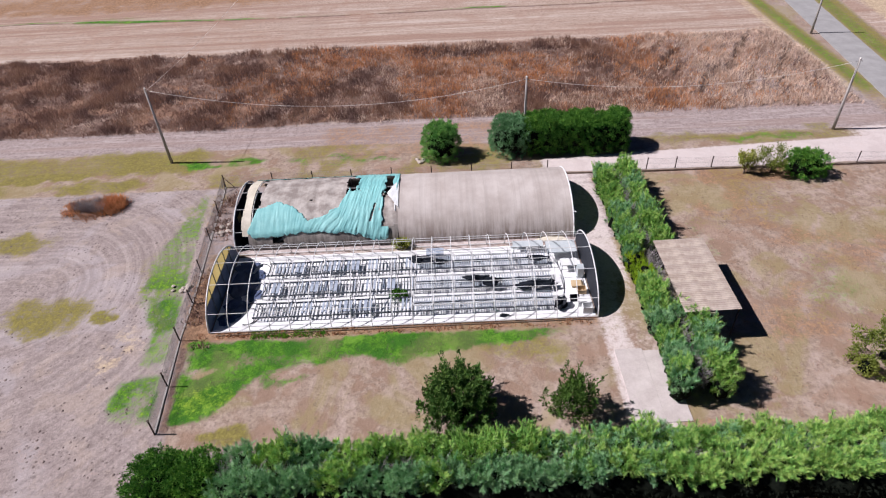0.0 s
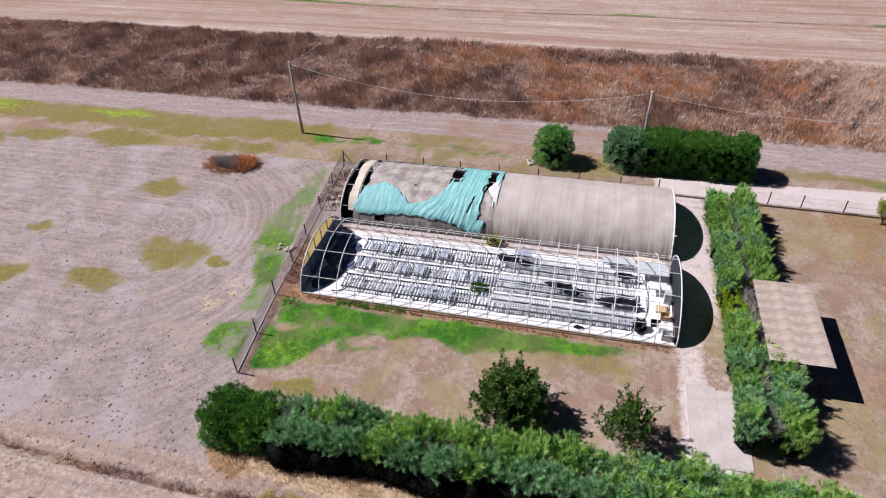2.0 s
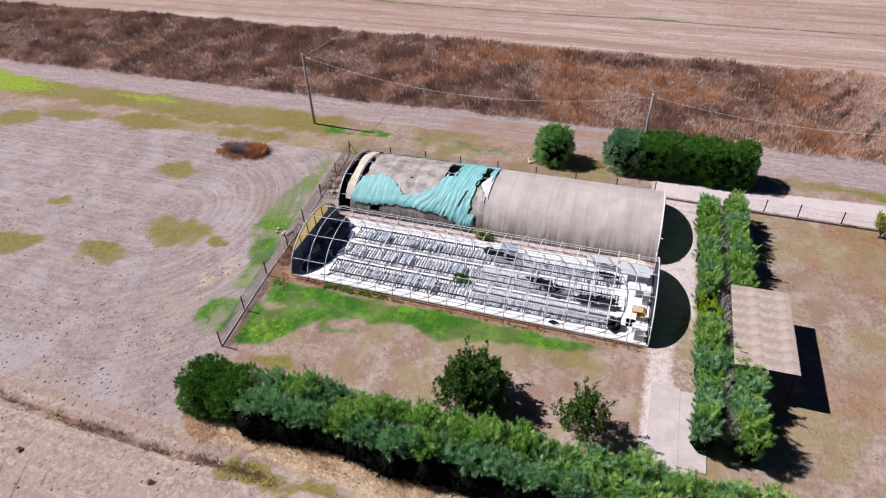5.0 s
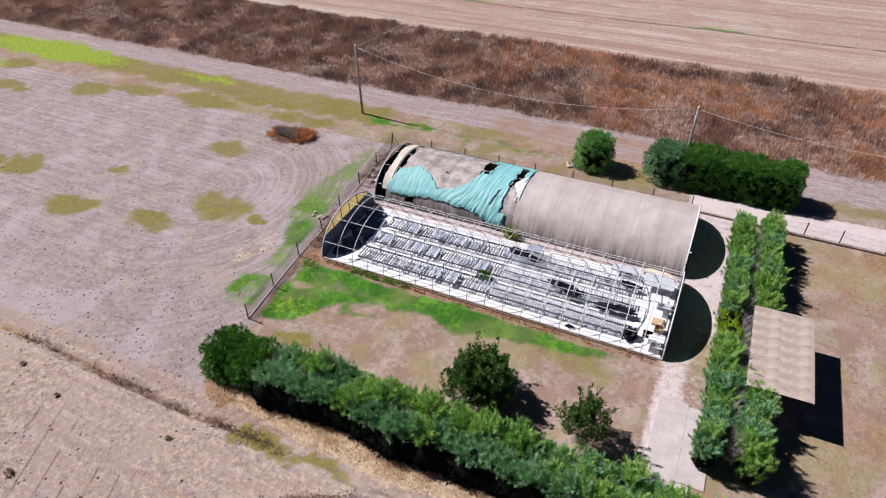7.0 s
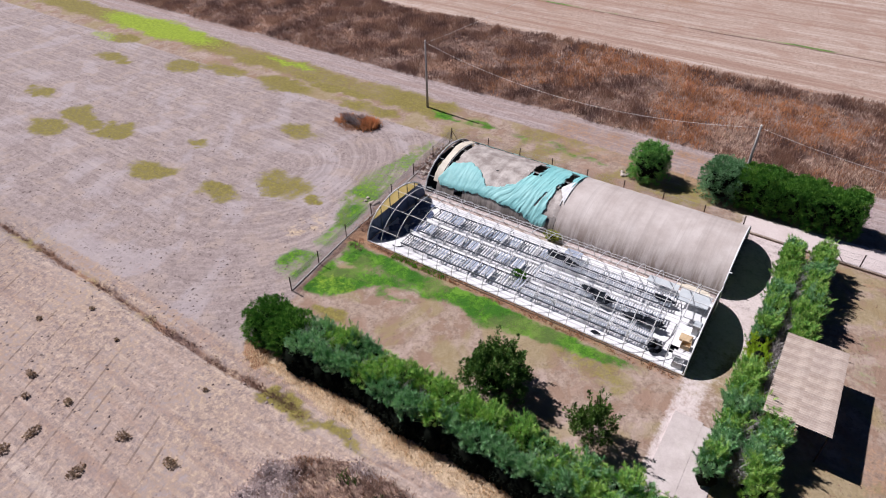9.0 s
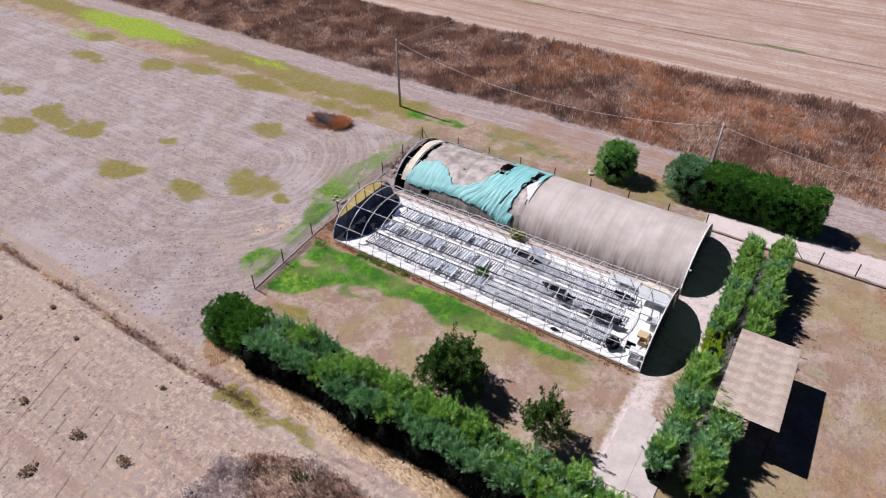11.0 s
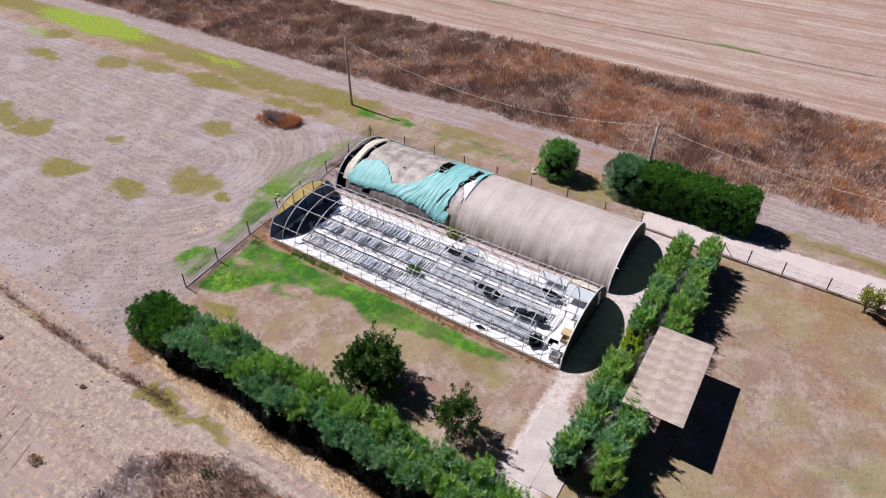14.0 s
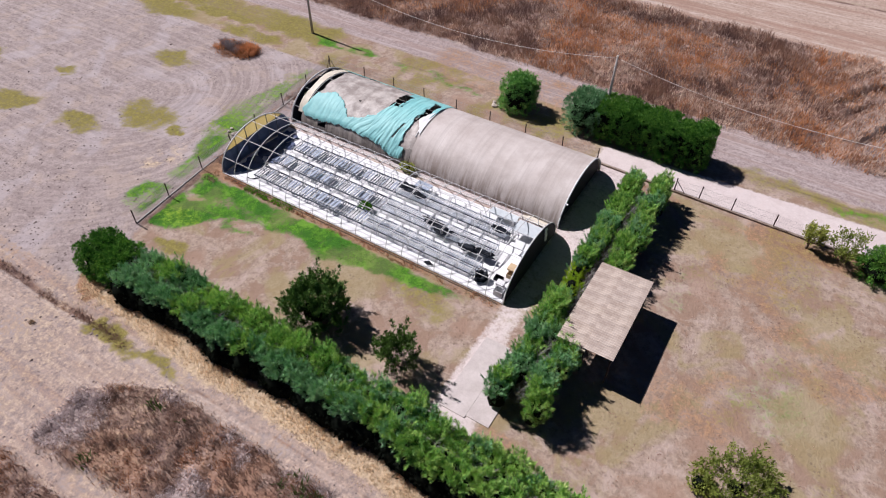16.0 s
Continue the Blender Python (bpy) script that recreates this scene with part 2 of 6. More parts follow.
    far = blotch(far, drills, 0.50, 0.60, 0.66, (0.27, 0.165, 0.125))
    far = blotch(far, drills, 0.44, 0.36, 0.6, (0.52, 0.44, 0.39))
    far = blotch(far, hue, 0.52, 0.62, 0.45, (0.31, 0.20, 0.155))
    far = mix(nt, calc(nt, "MULTIPLY", dots, 0.45), far, (0.17, 0.11, 0.09))
    col = mix(nt, zone(zc, 2), col, far)
    # thin dark seams left by the plough
    gap = calc(nt, "ABSOLUTE", calc(nt, "SUBTRACT", calc(nt, "FRACT", calc(nt, "ADD", calc(nt, "DIVIDE", seam.outputs[2], 1.75), calc(nt, "MULTIPLY", edge, 0.10))), 0.5))
    seams = calc(nt, "MULTIPLY", cut(gap, 0.065, 0.03), cut(tex(nt, 0.55, 3, 0.6), 0.44, 0.54))
    col = mix(nt, calc(nt, "MULTIPLY", calc(nt, "MULTIPLY", seams, sd.outputs[0]), 0.68), col, (0.13, 0.09, 0.075))
    # soil under tall weeds
    weeds = soil((0.13, 0.085, 0.07), (0.27, 0.18, 0.145))
    weeds = blotch(weeds, hue, 0.50, 0.60, 0.6, (0.30, 0.17, 0.11))
    weeds = blotch(weeds, broad, 0.46, 0.36, 0.7, (0.11, 0.07, 0.065))
    weeds = blotch(weeds, broad, 0.56, 0.66, 0.7, (0.40, 0.30, 0.25))
    col = mix(nt, zone(za, 1), col, weeds)
    # mauve dirt of the track
    dirt = soil((0.26, 0.20, 0.19), (0.385, 0.32, 0.31))
    dirt = blotch(dirt, drills, 0.48, 0.58, 0.55, (0.29, 0.21, 0.185))
    dirt = blotch(dirt, rows, 0.53, 0.63, 0.5, (0.45, 0.385, 0.37))
    col = mix(nt, zone(za, 2), col, dirt)
    # straw
    straw = soil((0.38, 0.285, 0.195), (0.55, 0.43, 0.30))
    col = mix(nt, zone(zb, 0), col, straw)
    # orange dirt
    rust = soil((0.19, 0.105, 0.06), (0.36, 0.22, 0.135))
    col = mix(nt, zone(zb, 2), col, rust)
    # green turf over everything that it invades
    olive = soil((0.15, 0.128, 0.035), (0.255, 0.215, 0.065))
    green = soil((0.03, 0.105, 0.010), (0.10, 0.25, 0.02))
    green = blotch(green, broad, 0.50, 0.60, 0.75, (0.03, 0.115, 0.012))
    green = blotch(green, broad, 0.46, 0.36, 0.6, (0.15, 0.30, 0.035))
    green = blotch(green, hue, 0.54, 0.64, 0.45, (0.14, 0.14, 0.06))
    col = mix(nt, zone(zc, 1, 1.9, 0.28, 1.05, mix(nt, 0.25, edge, streak)), col, olive)
    col = mix(nt, zone(za, 0, 1.5, 0.22, 0.95), col, green)
    col = mix(nt, zone(zd, 1, 1.5, 0.22, 0.95), col, soil((0.17, 0.24, 0.022), (0.30, 0.39, 0.04)))
    # pale gravel
    gravel = soil((0.52, 0.445, 0.43), (0.60, 0.53, 0.515), broad, 0.12)
    gravel = blotch(gravel, broad, 0.52, 0.62, 0.25, (0.46, 0.36, 0.33))
    col = mix(nt, zone(zb, 1, 1.2), col, gravel)
    nt.links.new(col, bsdf.inputs["Base Color"])
    bsdf.inputs["Roughness"].default_value = 0.95
    bsdf.inputs["Specular IOR Level"].default_value = 0.15
    bump(nt, bsdf, mix(nt, calc(nt, "MULTIPLY", sd.outputs[2], 0.22), mix(nt, 0.5, fine, mid), tilth), 0.8, 0.13)
    return mat


M_GROUND = ground_material()
M_ASPHALT = plain("asphalt", (0.26, 0.25, 0.25), (0.36, 0.35, 0.35), 0.6, 0.9, fine=14)
M_CONCRETE = plain("worn_concrete", (0.40, 0.345, 0.33), (0.57, 0.51, 0.495), 0.8, 0.9, fine=12)
M_KERB = plain("old_kerb_concrete", (0.17, 0.12, 0.095), (0.36, 0.29, 0.24), 1.6, 0.9, fine=12)
M_POLE = plain("pole_concrete", (0.30, 0.275, 0.265), (0.46, 0.425, 0.40), 1.2, 0.85, fine=18)
M_CABLE = plain("grey_cable", (0.74, 0.70, 0.66), (0.84, 0.80, 0.76), 2.0, 0.5, relief=0)
M_RUST = plain("rusted_iron", (0.035, 0.022, 0.02), (0.09, 0.055, 0.045), 6.0, 0.8)
M_WIRE = plain("galvanised_wire", (0.22, 0.21, 0.21), (0.36, 0.35, 0.35), 6.0, 0.5, 0.3, relief=0)
M_STEEL = plain("weathered_galvanised_steel", (0.60, 0.60, 0.61), (0.80, 0.79, 0.78), 3.0, 0.55, 0.1)
M_BENCH = plain("grey_bench_steel", (0.22, 0.24, 0.27), (0.46, 0.49, 0.52), 2.0, 0.6, 0.2)
M_DARKSTEEL = plain("dark_bench_rail", (0.06, 0.07, 0.09), (0.15, 0.165, 0.19), 2.0, 0.6, 0.2)
M_TRAY = plain("dull_plastic_tray", (0.18, 0.22, 0.30), (0.48, 0.53, 0.62), 2.5, 0.6)
M_SLAT = plain("grey_slats", (0.26, 0.30, 0.36), (0.56, 0.60, 0.66), 1.2, 0.6)
M_CLOTH = plain("white_ground_cloth", (0.66, 0.66, 0.68), (0.86, 0.85, 0.85), 0.7, 0.8, fine=7)
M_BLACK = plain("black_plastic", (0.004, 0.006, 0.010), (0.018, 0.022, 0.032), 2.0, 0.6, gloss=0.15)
M_FILM = plain("dark_blue_film", (0.03, 0.045, 0.095), (0.12, 0.15, 0.26), 1.5, 0.5, gloss=0.3)
M_WHITE = plain("white_plastic", (0.60, 0.61, 0.62), (0.80, 0.80, 0.80), 2.0, 0.5)
M_SHEETMETAL = plain("pale_sheet_metal", (0.48, 0.53, 0.56), (0.66, 0.70, 0.72), 1.5, 0.5, 0.2)
M_CREAM = plain("cream_panel", (0.30, 0.26, 0.17), (0.46, 0.41, 0.30), 1.4, 0.7)
M_PALESTRIP = plain("pale_cream_sheet", (0.50, 0.45, 0.36), (0.74, 0.68, 0.57), 1.5, 0.65)
# blue-black puts the shade on the east end walls into their colour
M_GABLE = plain("shade_black_sheet", (0.008, 0.010, 0.016), (0.020, 0.024, 0.036), 1.2, 0.75)
M_NAVY = plain("dark_navy_film", (0.06, 0.08, 0.145), (0.13, 0.17, 0.28), 1.2, 0.55)
M_CARD = plain("tan_cardboard", (0.42, 0.30, 0.17), (0.58, 0.44, 0.28), 3.0, 0.85)
M_TRUNK = plain("grey_brown_bark", (0.09, 0.065, 0.05), (0.20, 0.155, 0.12), 5.0, 0.9)
M_TWIG = plain("dead_grey_twigs", (0.24, 0.22, 0.22), (0.46, 0.42, 0.42), 5.0, 0.9)
# near-black colour paints the shade deep inside the plants
M_CORE = plain("shade_black_core", (0.004, 0.006, 0.005), (0.012, 0.014, 0.010), 5.0, 1.0, gloss=0.0)
M_STONE = plain("pale_rubble", (0.34, 0.28, 0.24), (0.55, 0.48, 0.43), 3.0, 0.9)
M_CLOD = plain("dry_earth_clods", (0.15, 0.115, 0.105), (0.27, 0.215, 0.20), 4.0, 0.95, gloss=0.05)
M_WOOD = plain("weathered_timber", (0.10, 0.07, 0.05), (0.22, 0.165, 0.12), 3.0, 0.85)

M_CYPRESS = leafy("blue_green_cypress_sprays", [(0.15, (0.06, 0.20, 0.06)), (0.35, (0.13, 0.34, 0.12)), (0.50, (0.35, 0.54, 0.34)), (0.62, (0.24, 0.48, 0.15)), (0.78, (0.48, 0.66, 0.45)), (0.92, (0.44, 0.66, 0.16))], 0.12, 0.6, 0.62, 2.3, 0.3)
M_CYPRESSLIME = leafy("fresh_cypress_sprays", [(0.15, (0.08, 0.22, 0.05)), (0.38, (0.21, 0.43, 0.10)), (0.55, (0.35, 0.57, 0.14)), (0.72, (0.52, 0.66, 0.16)), (0.9, (0.44, 0.62, 0.35))], 0.12, 0.6, 0.62, 2.3, 0.3)
M_TREELIGHT = leafy("light_tree_leaves", [(0.1, (0.035, 0.08, 0.016)), (0.6, (0.10, 0.18, 0.035)), (0.95, (0.26, 0.33, 0.075))], 0.15, 0.5, 0.3, 1.5)
M_LIME = leafy("yellow_green_sprays", [(0.1, (0.30, 0.46, 0.03)), (0.9, (0.56, 0.72, 0.05))])
M_DARKLEAF = leafy("dark_evergreen_leaves", [(0.1, (0.03, 0.10, 0.018)), (0.55, (0.085, 0.24, 0.035)), (0.95, (0.28, 0.50, 0.07))], 0.18, 0.6, 0.25, 0.9, 0.15)
M_BLUELEAF = leafy("fresh_green_leaves", [(0.1, (0.05, 0.16, 0.035)), (0.5, (0.16, 0.37, 0.09)), (0.95, (0.40, 0.60, 0.14))], 0.2, 0.6, 0.4, 1.2)
M_GREYLEAF = leafy("grey_green_leaves", [(0.1, (0.05, 0.15, 0.05)), (0.5, (0.17, 0.34, 0.16)), (0.95, (0.40, 0.56, 0.36))], 0.2, 0.6, 0.4, 1.2)
M_TREELEAF = leafy("tree_leaves", [(0.1, (0.02, 0.06, 0.015)), (0.6, (0.055, 0.13, 0.028)), (0.95, (0.17, 0.27, 0.06))], 0.12, 0.5, 0.3, 1.5)
M_OLIVELEAF = leafy("sparse_yellowing_leaves", [(0.1, (0.13, 0.18, 0.035)), (0.6, (0.29, 0.33, 0.07)), (0.95, (0.52, 0.48, 0.10))])
M_REDWEED = leafy("dry_russet_weeds", [(0.10, (0.15, 0.095, 0.085)), (0.35, (0.25, 0.155, 0.13)), (0.6, (0.37, 0.23, 0.165)), (0.92, (0.54, 0.39, 0.30))], 0.35, 0.8, 0.6, 0.22)
M_PALEWEED = leafy("pale_dry_grass", [(0.1, (0.54, 0.40, 0.32)), (0.6, (0.76, 0.60, 0.49)), (0.95, (0.80, 0.66, 0.55))], 0.25, 0.8, 0.5, 0.3)
M_BROWNWEED = leafy("brown_matted_weeds", [(0.1, (0.18, 0.105, 0.08)), (0.5, (0.32, 0.205, 0.16)), (0.92, (0.50, 0.37, 0.30))], 0.4, 0.8, 0.5, 0.5)
M_RUSSETWEED = leafy("russet_matted_weeds", [(0.1, (0.26, 0.135, 0.08)), (0.5, (0.42, 0.225, 0.125)), (0.92, (0.57, 0.35, 0.215))], 0.4, 0.8, 0.5, 0.5)
M_ASHWEED = leafy("ash_grey_weeds", [(0.1, (0.36, 0.29, 0.29)), (0.5, (0.56, 0.48, 0.47)), (0.92, (0.74, 0.65, 0.61))], 0.35, 0.8, 0.5, 0.5)
M_CLUMP = leafy("dull_olive_dead_stems", [(0.1, (0.24, 0.175, 0.13)), (0.6, (0.40, 0.30, 0.21)), (0.92, (0.56, 0.46, 0.31))], 0.4, 0.8, 0.4, 1.5)
M_STRAW = leafy("golden_straw", [(0.1, (0.62, 0.48, 0.32)), (0.9, (0.82, 0.68, 0.49))], 0.5, 0.8)
M_ORANGEWEED = leafy("orange_dead_weeds", [(0.1, (0.38, 0.20, 0.115)), (0.5, (0.66, 0.335, 0.16)), (0.9, (0.76, 0.50, 0.31))], 0.35, 0.8, 0.5, 0.25)
M_TURF = leafy("green_grass_blades", [(0.1, (0.04, 0.14, 0.012)), (0.5, (0.10, 0.26, 0.025)), (0.9, (0.22, 0.40, 0.045))], 0.5, 0.7, 0.5, 0.5)


def cover_material(name, dark, light, stain, streaks=0.5, through=0.12, patchy=0.7, sharp=0.2):
    """Old greenhouse sheeting: dusty, streaked down the curve, letting a little light through."""
    mat, nt, bsdf = material(name)
    run = tex(nt, 1.0, 5, 0.65, stretch=(2.6, 0.18, 0.35))
    blot, fine = tex(nt, patchy, 5, 0.6), tex(nt, 12.0, 3, 0.7)
    col = ramp(nt, blot, [(0.5 - sharp, dark), (0.5 + sharp, light)])
    tc, sep = nt.nodes.new("ShaderNodeTexCoord"), nt.nodes.new("ShaderNodeSeparateXYZ")
    nt.links.new(tc.outputs["Object"], sep.inputs[0])
    low = nt.nodes.new("ShaderNodeMapRange")
    low.inputs["From Min"].default_value, low.inputs["From Max"].default_value = 2.5, 0.3
    nt.links.new(sep.outputs[2], low.inputs["Value"])
    runs = calc(nt, "MULTIPLY", ramp(nt, run, [(0.42, (0, 0, 0)), (0.60, (1, 1, 1))]), low.outputs[0])
    col = mix(nt, calc(nt, "MULTIPLY", runs, streaks), col, stain)
    bands = tex(nt, 1.0, 4, 0.7, stretch=(3.4, 0.05, 0.08))
    col = mix(nt, calc(nt, "MULTIPLY", ramp(nt, bands, [(0.50, (0, 0, 0)), (0.62, (1, 1, 1))]), 0.27 * streaks), col, tuple(0.72 * c for c in dark))
    col = mix(nt, 0.15, col, ramp(nt, fine, [(0.3, stain), (0.7, light)]))
    nt.links.new(col, bsdf.inputs["Base Color"])
    bsdf.inputs["Roughness"].default_value = 0.6
    bump(nt, bsdf, blot, 0.25, 0.05)
    tr, ms = nt.nodes.new("ShaderNodeBsdfTranslucent"), nt.nodes.new("ShaderNodeMixShader")
    nt.links.new(col, tr.inputs[0])
    ms.inputs[0].default_value = through
    nt.links.new(bsdf.outputs[0], ms.inputs[1])
    nt.links.new(tr.outputs[0], ms.inputs[2])
    nt.links.new(ms.outputs[0], nt.nodes["Material Output"].inputs[0])
    return mat


M_COVER = cover_material("dusty_brown_sheeting", (0.47, 0.405, 0.375), (0.62, 0.56, 0.53), (0.22, 0.16, 0.12), 1.0, 0.12, 0.5, 0.16)
M_OLDCOVER = cover_material("bleached_torn_sheeting", (0.28, 0.235, 0.215), (0.55, 0.50, 0.465), (0.20, 0.15, 0.12), 0.8, 0.12, 1.1, 0.12)
M_SKIRT = cover_material("grimy_side_sheeting", (0.17, 0.15, 0.135), (0.42, 0.38, 0.35), (0.07, 0.058, 0.05), 0.9)
M_TEAL = cover_material("teal_shade_netting", (0.20, 0.52, 0.53), (0.34, 0.68, 0.67), (0.07, 0.28, 0.30), 0.3, 0.15)
M_PALEGLOW = cover_material("translucent_cream_panel", (0.66, 0.57, 0.32), (0.78, 0.70, 0.45), (0.50, 0.38, 0.12), 0.3, 0.75)
def roof_material():
    """Bleached corrugated sheet with darker bands at the spacing of its waves."""
    mat, nt, bsdf = material("sun_bleached_roof_sheet")
    tc, wv = nt.nodes.new("ShaderNodeTexCoord"), nt.nodes.new("ShaderNodeTexWave")
    wv.bands_direction = "Y"
    wv.inputs["Scale"].default_value, wv.inputs["Distortion"].default_value = 0.314 / 0.204, 0.6
    nt.links.new(tc.outputs["Object"], wv.inputs["Vector"])
    info = nt.nodes.new("ShaderNodeObjectInfo")
    col = ramp(nt, tex(nt, 1.1, 5, 0.65), [(0.38, (0.34, 0.27, 0.225)), (0.62, (0.54, 0.46, 0.395))])
    col = mix(nt, calc(nt, "MULTIPLY", wv.outputs[1], 0.24), col, (0.25, 0.17, 0.135))
    col = mix(nt, calc(nt, "MULTIPLY", info.outputs["Random"], 0.25), col, (0.42, 0.36, 0.34))
    nt.links.new(col, bsdf.inputs["Base Color"])
    bsdf.inputs["Roughness"].default_value = 0.85
    return mat


M_ROOF = roof_material()

# ---- ground ----
def axis(lo, hi, fine, reach):
    """Even steps between lo and hi, then growing ones out to the horizon."""
    v = list(np.arange(lo, hi + 1e-6, fine))
    s, a = fine, lo
    left = []
    while a > -reach:
        s *= 1.25
        a -= s
        left.append(a)
    s, b = fine, v[-1]
    right = []
    while b < reach:
        s *= 1.25
        b += s
        right.append(b)
    return np.array(left[::-1] + v + right)


def weed_edge_north(x):
    return 57.3 - 0.02 * np.clip(x, -60, 70) + 1.6 * (fbm(x, x * 0, 7, 51) - 0.5)


def weed_edge_south(x):
    return 33.6 - 1.2 * step(20, 45, x) + 1.2 * (fbm(x, x * 0, 5, 52) - 0.5)


def zones(x, y):
    """How much of each kind of ground there is at the points of the plan."""
    n1, n2 = fbm(x, y, 6, 3), fbm(x, y, 2.0, 9)
    x0, y0 = x, y
    wx, wy = x + 2.2 * (fbm(x, y, 2.4, 131) - 0.5), y + 2.0 * (fbm(x, y, 2.4, 137) - 0.5)
    wx, wy = wx + 1.5 * (fbm(x, y, 0.9, 151) - 0.5), wy + 1.3 * (fbm(x, y, 0.9, 157) - 0.5)
    z = {}
    inside = step(-4.6, -3.4, x + 0.12 * (y - 20)) * band(y, -10.5, 20.5, 0.4)
    weed = step(-0.4, 0.4, y - weed_edge_south(x)) * (1 - step(-0.5, 0.5, y - weed_edge_north(x))) * (1 - step(67.5, 69.5, x))
    far = step(-0.5, 0.5, y - weed_edge_north(x))
    track = band(y, 28.6 - 0.9 * step(5, 30, x) + 0.015 * np.clip(-x, 0, 60), 33.5, 0.5) * (1 - step(66, 70, x))
    verge = band(y, 20.6, 28.8, 0.5)
    drive = band(y, 20.35, 23.6 + 0.05 * np.clip(x - 30, 0, 50), 0.35) * step(28.2, 29.6, x)
    yard = step(33.2, 34.2, x) * band(y, -10.5, 20.4, 0.5)
    lane = band(x, 29.9, 33.5, 0.5) * band(y, -11.5, 21, 0.5)
    tan = np.clip(verge + yard + inside * (y < 9.7) * 0.9 + step(68, 70, x) * 0.6, 0, 1)
    south = 1 - step(-16.4, -15.4, y)
    tan = np.maximum(tan, south * 0.45)
    # green turf
    lx, ly = x + 0.55 * (wx - x), y + 0.55 * (wy - y)
    low = np.interp(lx, [-1.2, 0.5, 1.7, 2.9, 3.9, 5.2, 7.5, 9, 12, 13.5, 14.7, 16.9, 20, 22.5, 25.5, 28.5], [-8.6, -8.4, -7.8, -6.4, -5.4, -4.4, -3.5, -3.7, -2.9, -3.9, -4.2, -3.2, -2.7, -2.4, -2.0, -1.1])
    lawn = step(-0.45, 0.45, ly - low) * (1 - step(-1.15, -0.55, ly)) * step(-1.3, -0.6, lx + 0.125 * (y + 5)) * (1 - 0.2 * step(20, 26, x)) * (1 - step(25, 29, lx)) * (0.40 + 0.6 * n1 + 0.3 * n2)
    lawn = np.maximum(lawn, spot(wx, wy, 6.2, -5.2, 1.5, 0.7) * 0.7)
    lawn = lawn * (1 - 0.75 * spot(wx, wy, 0.6, -3.7, 1.3, 0.5, 0.6)) * (1 - 0.4 * spot(wx, wy, 4.2, -2.9, 1.6, 0.9, 0.8))
    verge_green = spot(wx, wy, -6.0, 25.9, 5.0, 1.1) * 1.5 + spot(wx, wy, 4.5, 25.8, 4.2, 0.8) + spot(wx, wy, 12, 25.2, 4.0, 0.7)
    broken = step(0.33, 0.58, fbm(x, y, 1.6, 141))
    lawn = lawn * (0.95 + 0.35 * broken)
    verge_green = verge_green * (0.25 + 0.5 * broken)
    green = lawn + verge_green * (0.45 + 0.8 * n1)
    green = green + (spot(wx, wy, 40.8, 8.6, 1.5, 4.2, 0.7) * 0.4 + spot(wx, wy, 50, 3.5, 3.2, 3.6, 0.8) * 0.5 + spot(wx, wy, 47, -0.5, 3.0, 1.6, 0.8) * 0.35) * (0.3 + 0.9 * fbm(x, y, 1.8, 143))
    green = green + band(x, 69.8, 71.6, 0.6) * step(33, 38, y) * 0.55 + band(x - 0.11 * np.clip(y - 34, 0, 400), 76.0, 78.4, 0.6) * step(20, 38, y) * 0.5
    ditch = 73.4 + 3.4 * step(-10, -60, x) + 0.8 * (fbm(x, 0 * x, 12, 78) - 0.5)
    green = green + band(y - ditch, -0.3, 0.5, 0.4) * (0.3 + 0.6 * step(0.42, 0.66, fbm(x, y, 9, 77))) + spot(wx, wy, -38, 75.5, 8, 2.6, 0.8) * 0.45
    fence_line = -1.6 - 0.125 * (y + 5)
    outer = np.interp(y, [-9, -6, -2.5, 0.5, 4, 9, 16, 20], [-4.6, -5.6, -4.8, -5.2, -7.0, -7.8, -7.0, -6.0])
    west = step(-0.5, 0.6, lx - outer) * (1 - step(-0.9, -0.3, x - fence_line)) * band(y, -8.3, 19.5, 1.0) * (1 - 0.7 * band(ly, -4.2, -3.0, 0.5)) * (0.6 + 0.55 * fbm(x, y, 3.4, 12))
    green = green + west * (0.62 + 0.4 * broken) * (1 - 0.35 * step(3, 8, y))
    green = green + 0.75 * band(wy, 25.4, 26.8, 0.7) * band(wx, 49, 60, 2.5) * (0.4 + 0.7 * n1)
    z["green"] = np.clip(green, 0, 1)
    # olive patches in the field
    olive = np.zeros_like(x)
    for cx, cy, rx, ry in ((-29.2, -3.2, 2.9, 1.7), (-18.8, -1.9, 2.4, 1.5), (-14.2, 2.8, 3.4, 2.1), (-21.4, 12.6, 3.0, 1.5), (-49.5, 0.5, 3.2, 1.7),
                           (-40.9, 0.3, 2.6, 2.0), (-45.5, -0.5, 2.5, 1.0), (-63, 14.7, 3.6, 1.5), (-50.8, 18.4, 3.2, 2.0), (-44.4, 20.8, 4.2, 1.6), (-33.0, 21.4, 5.2, 1.9),
                           (-69.6, 20.7, 2.8, 1.6), (-30, 4.2, 1.8, 0.8), (-50, -3.8, 3.2, 1.8), (-18, 21.8, 5.0, 1.3), (-26, 24.4, 8.0, 1.2),
                           (6.6, -18.0, 2.6, 0.55), (11.5, -17.7, 2.6, 0.35), (-9.4, 2.1, 1.0, 0.8), (-60.7, 1.8, 2.8, 1.2), (3.4, -9.2, 1.8, 0.9)):
        olive = np.maximum(olive, spot(wx, wy, cx, cy, rx * 1.1, ry * 1.1, 0.4))
    olive = olive * (0.65 + 0.7 * n2)
    belt = band(wy, 23.8, 29.0, 1.3) * (1 - step(-10, -4, x)) * (0.6 + 0.75 * fbm(x, y, 7, 44))
    olive = np.maximum(olive, belt)
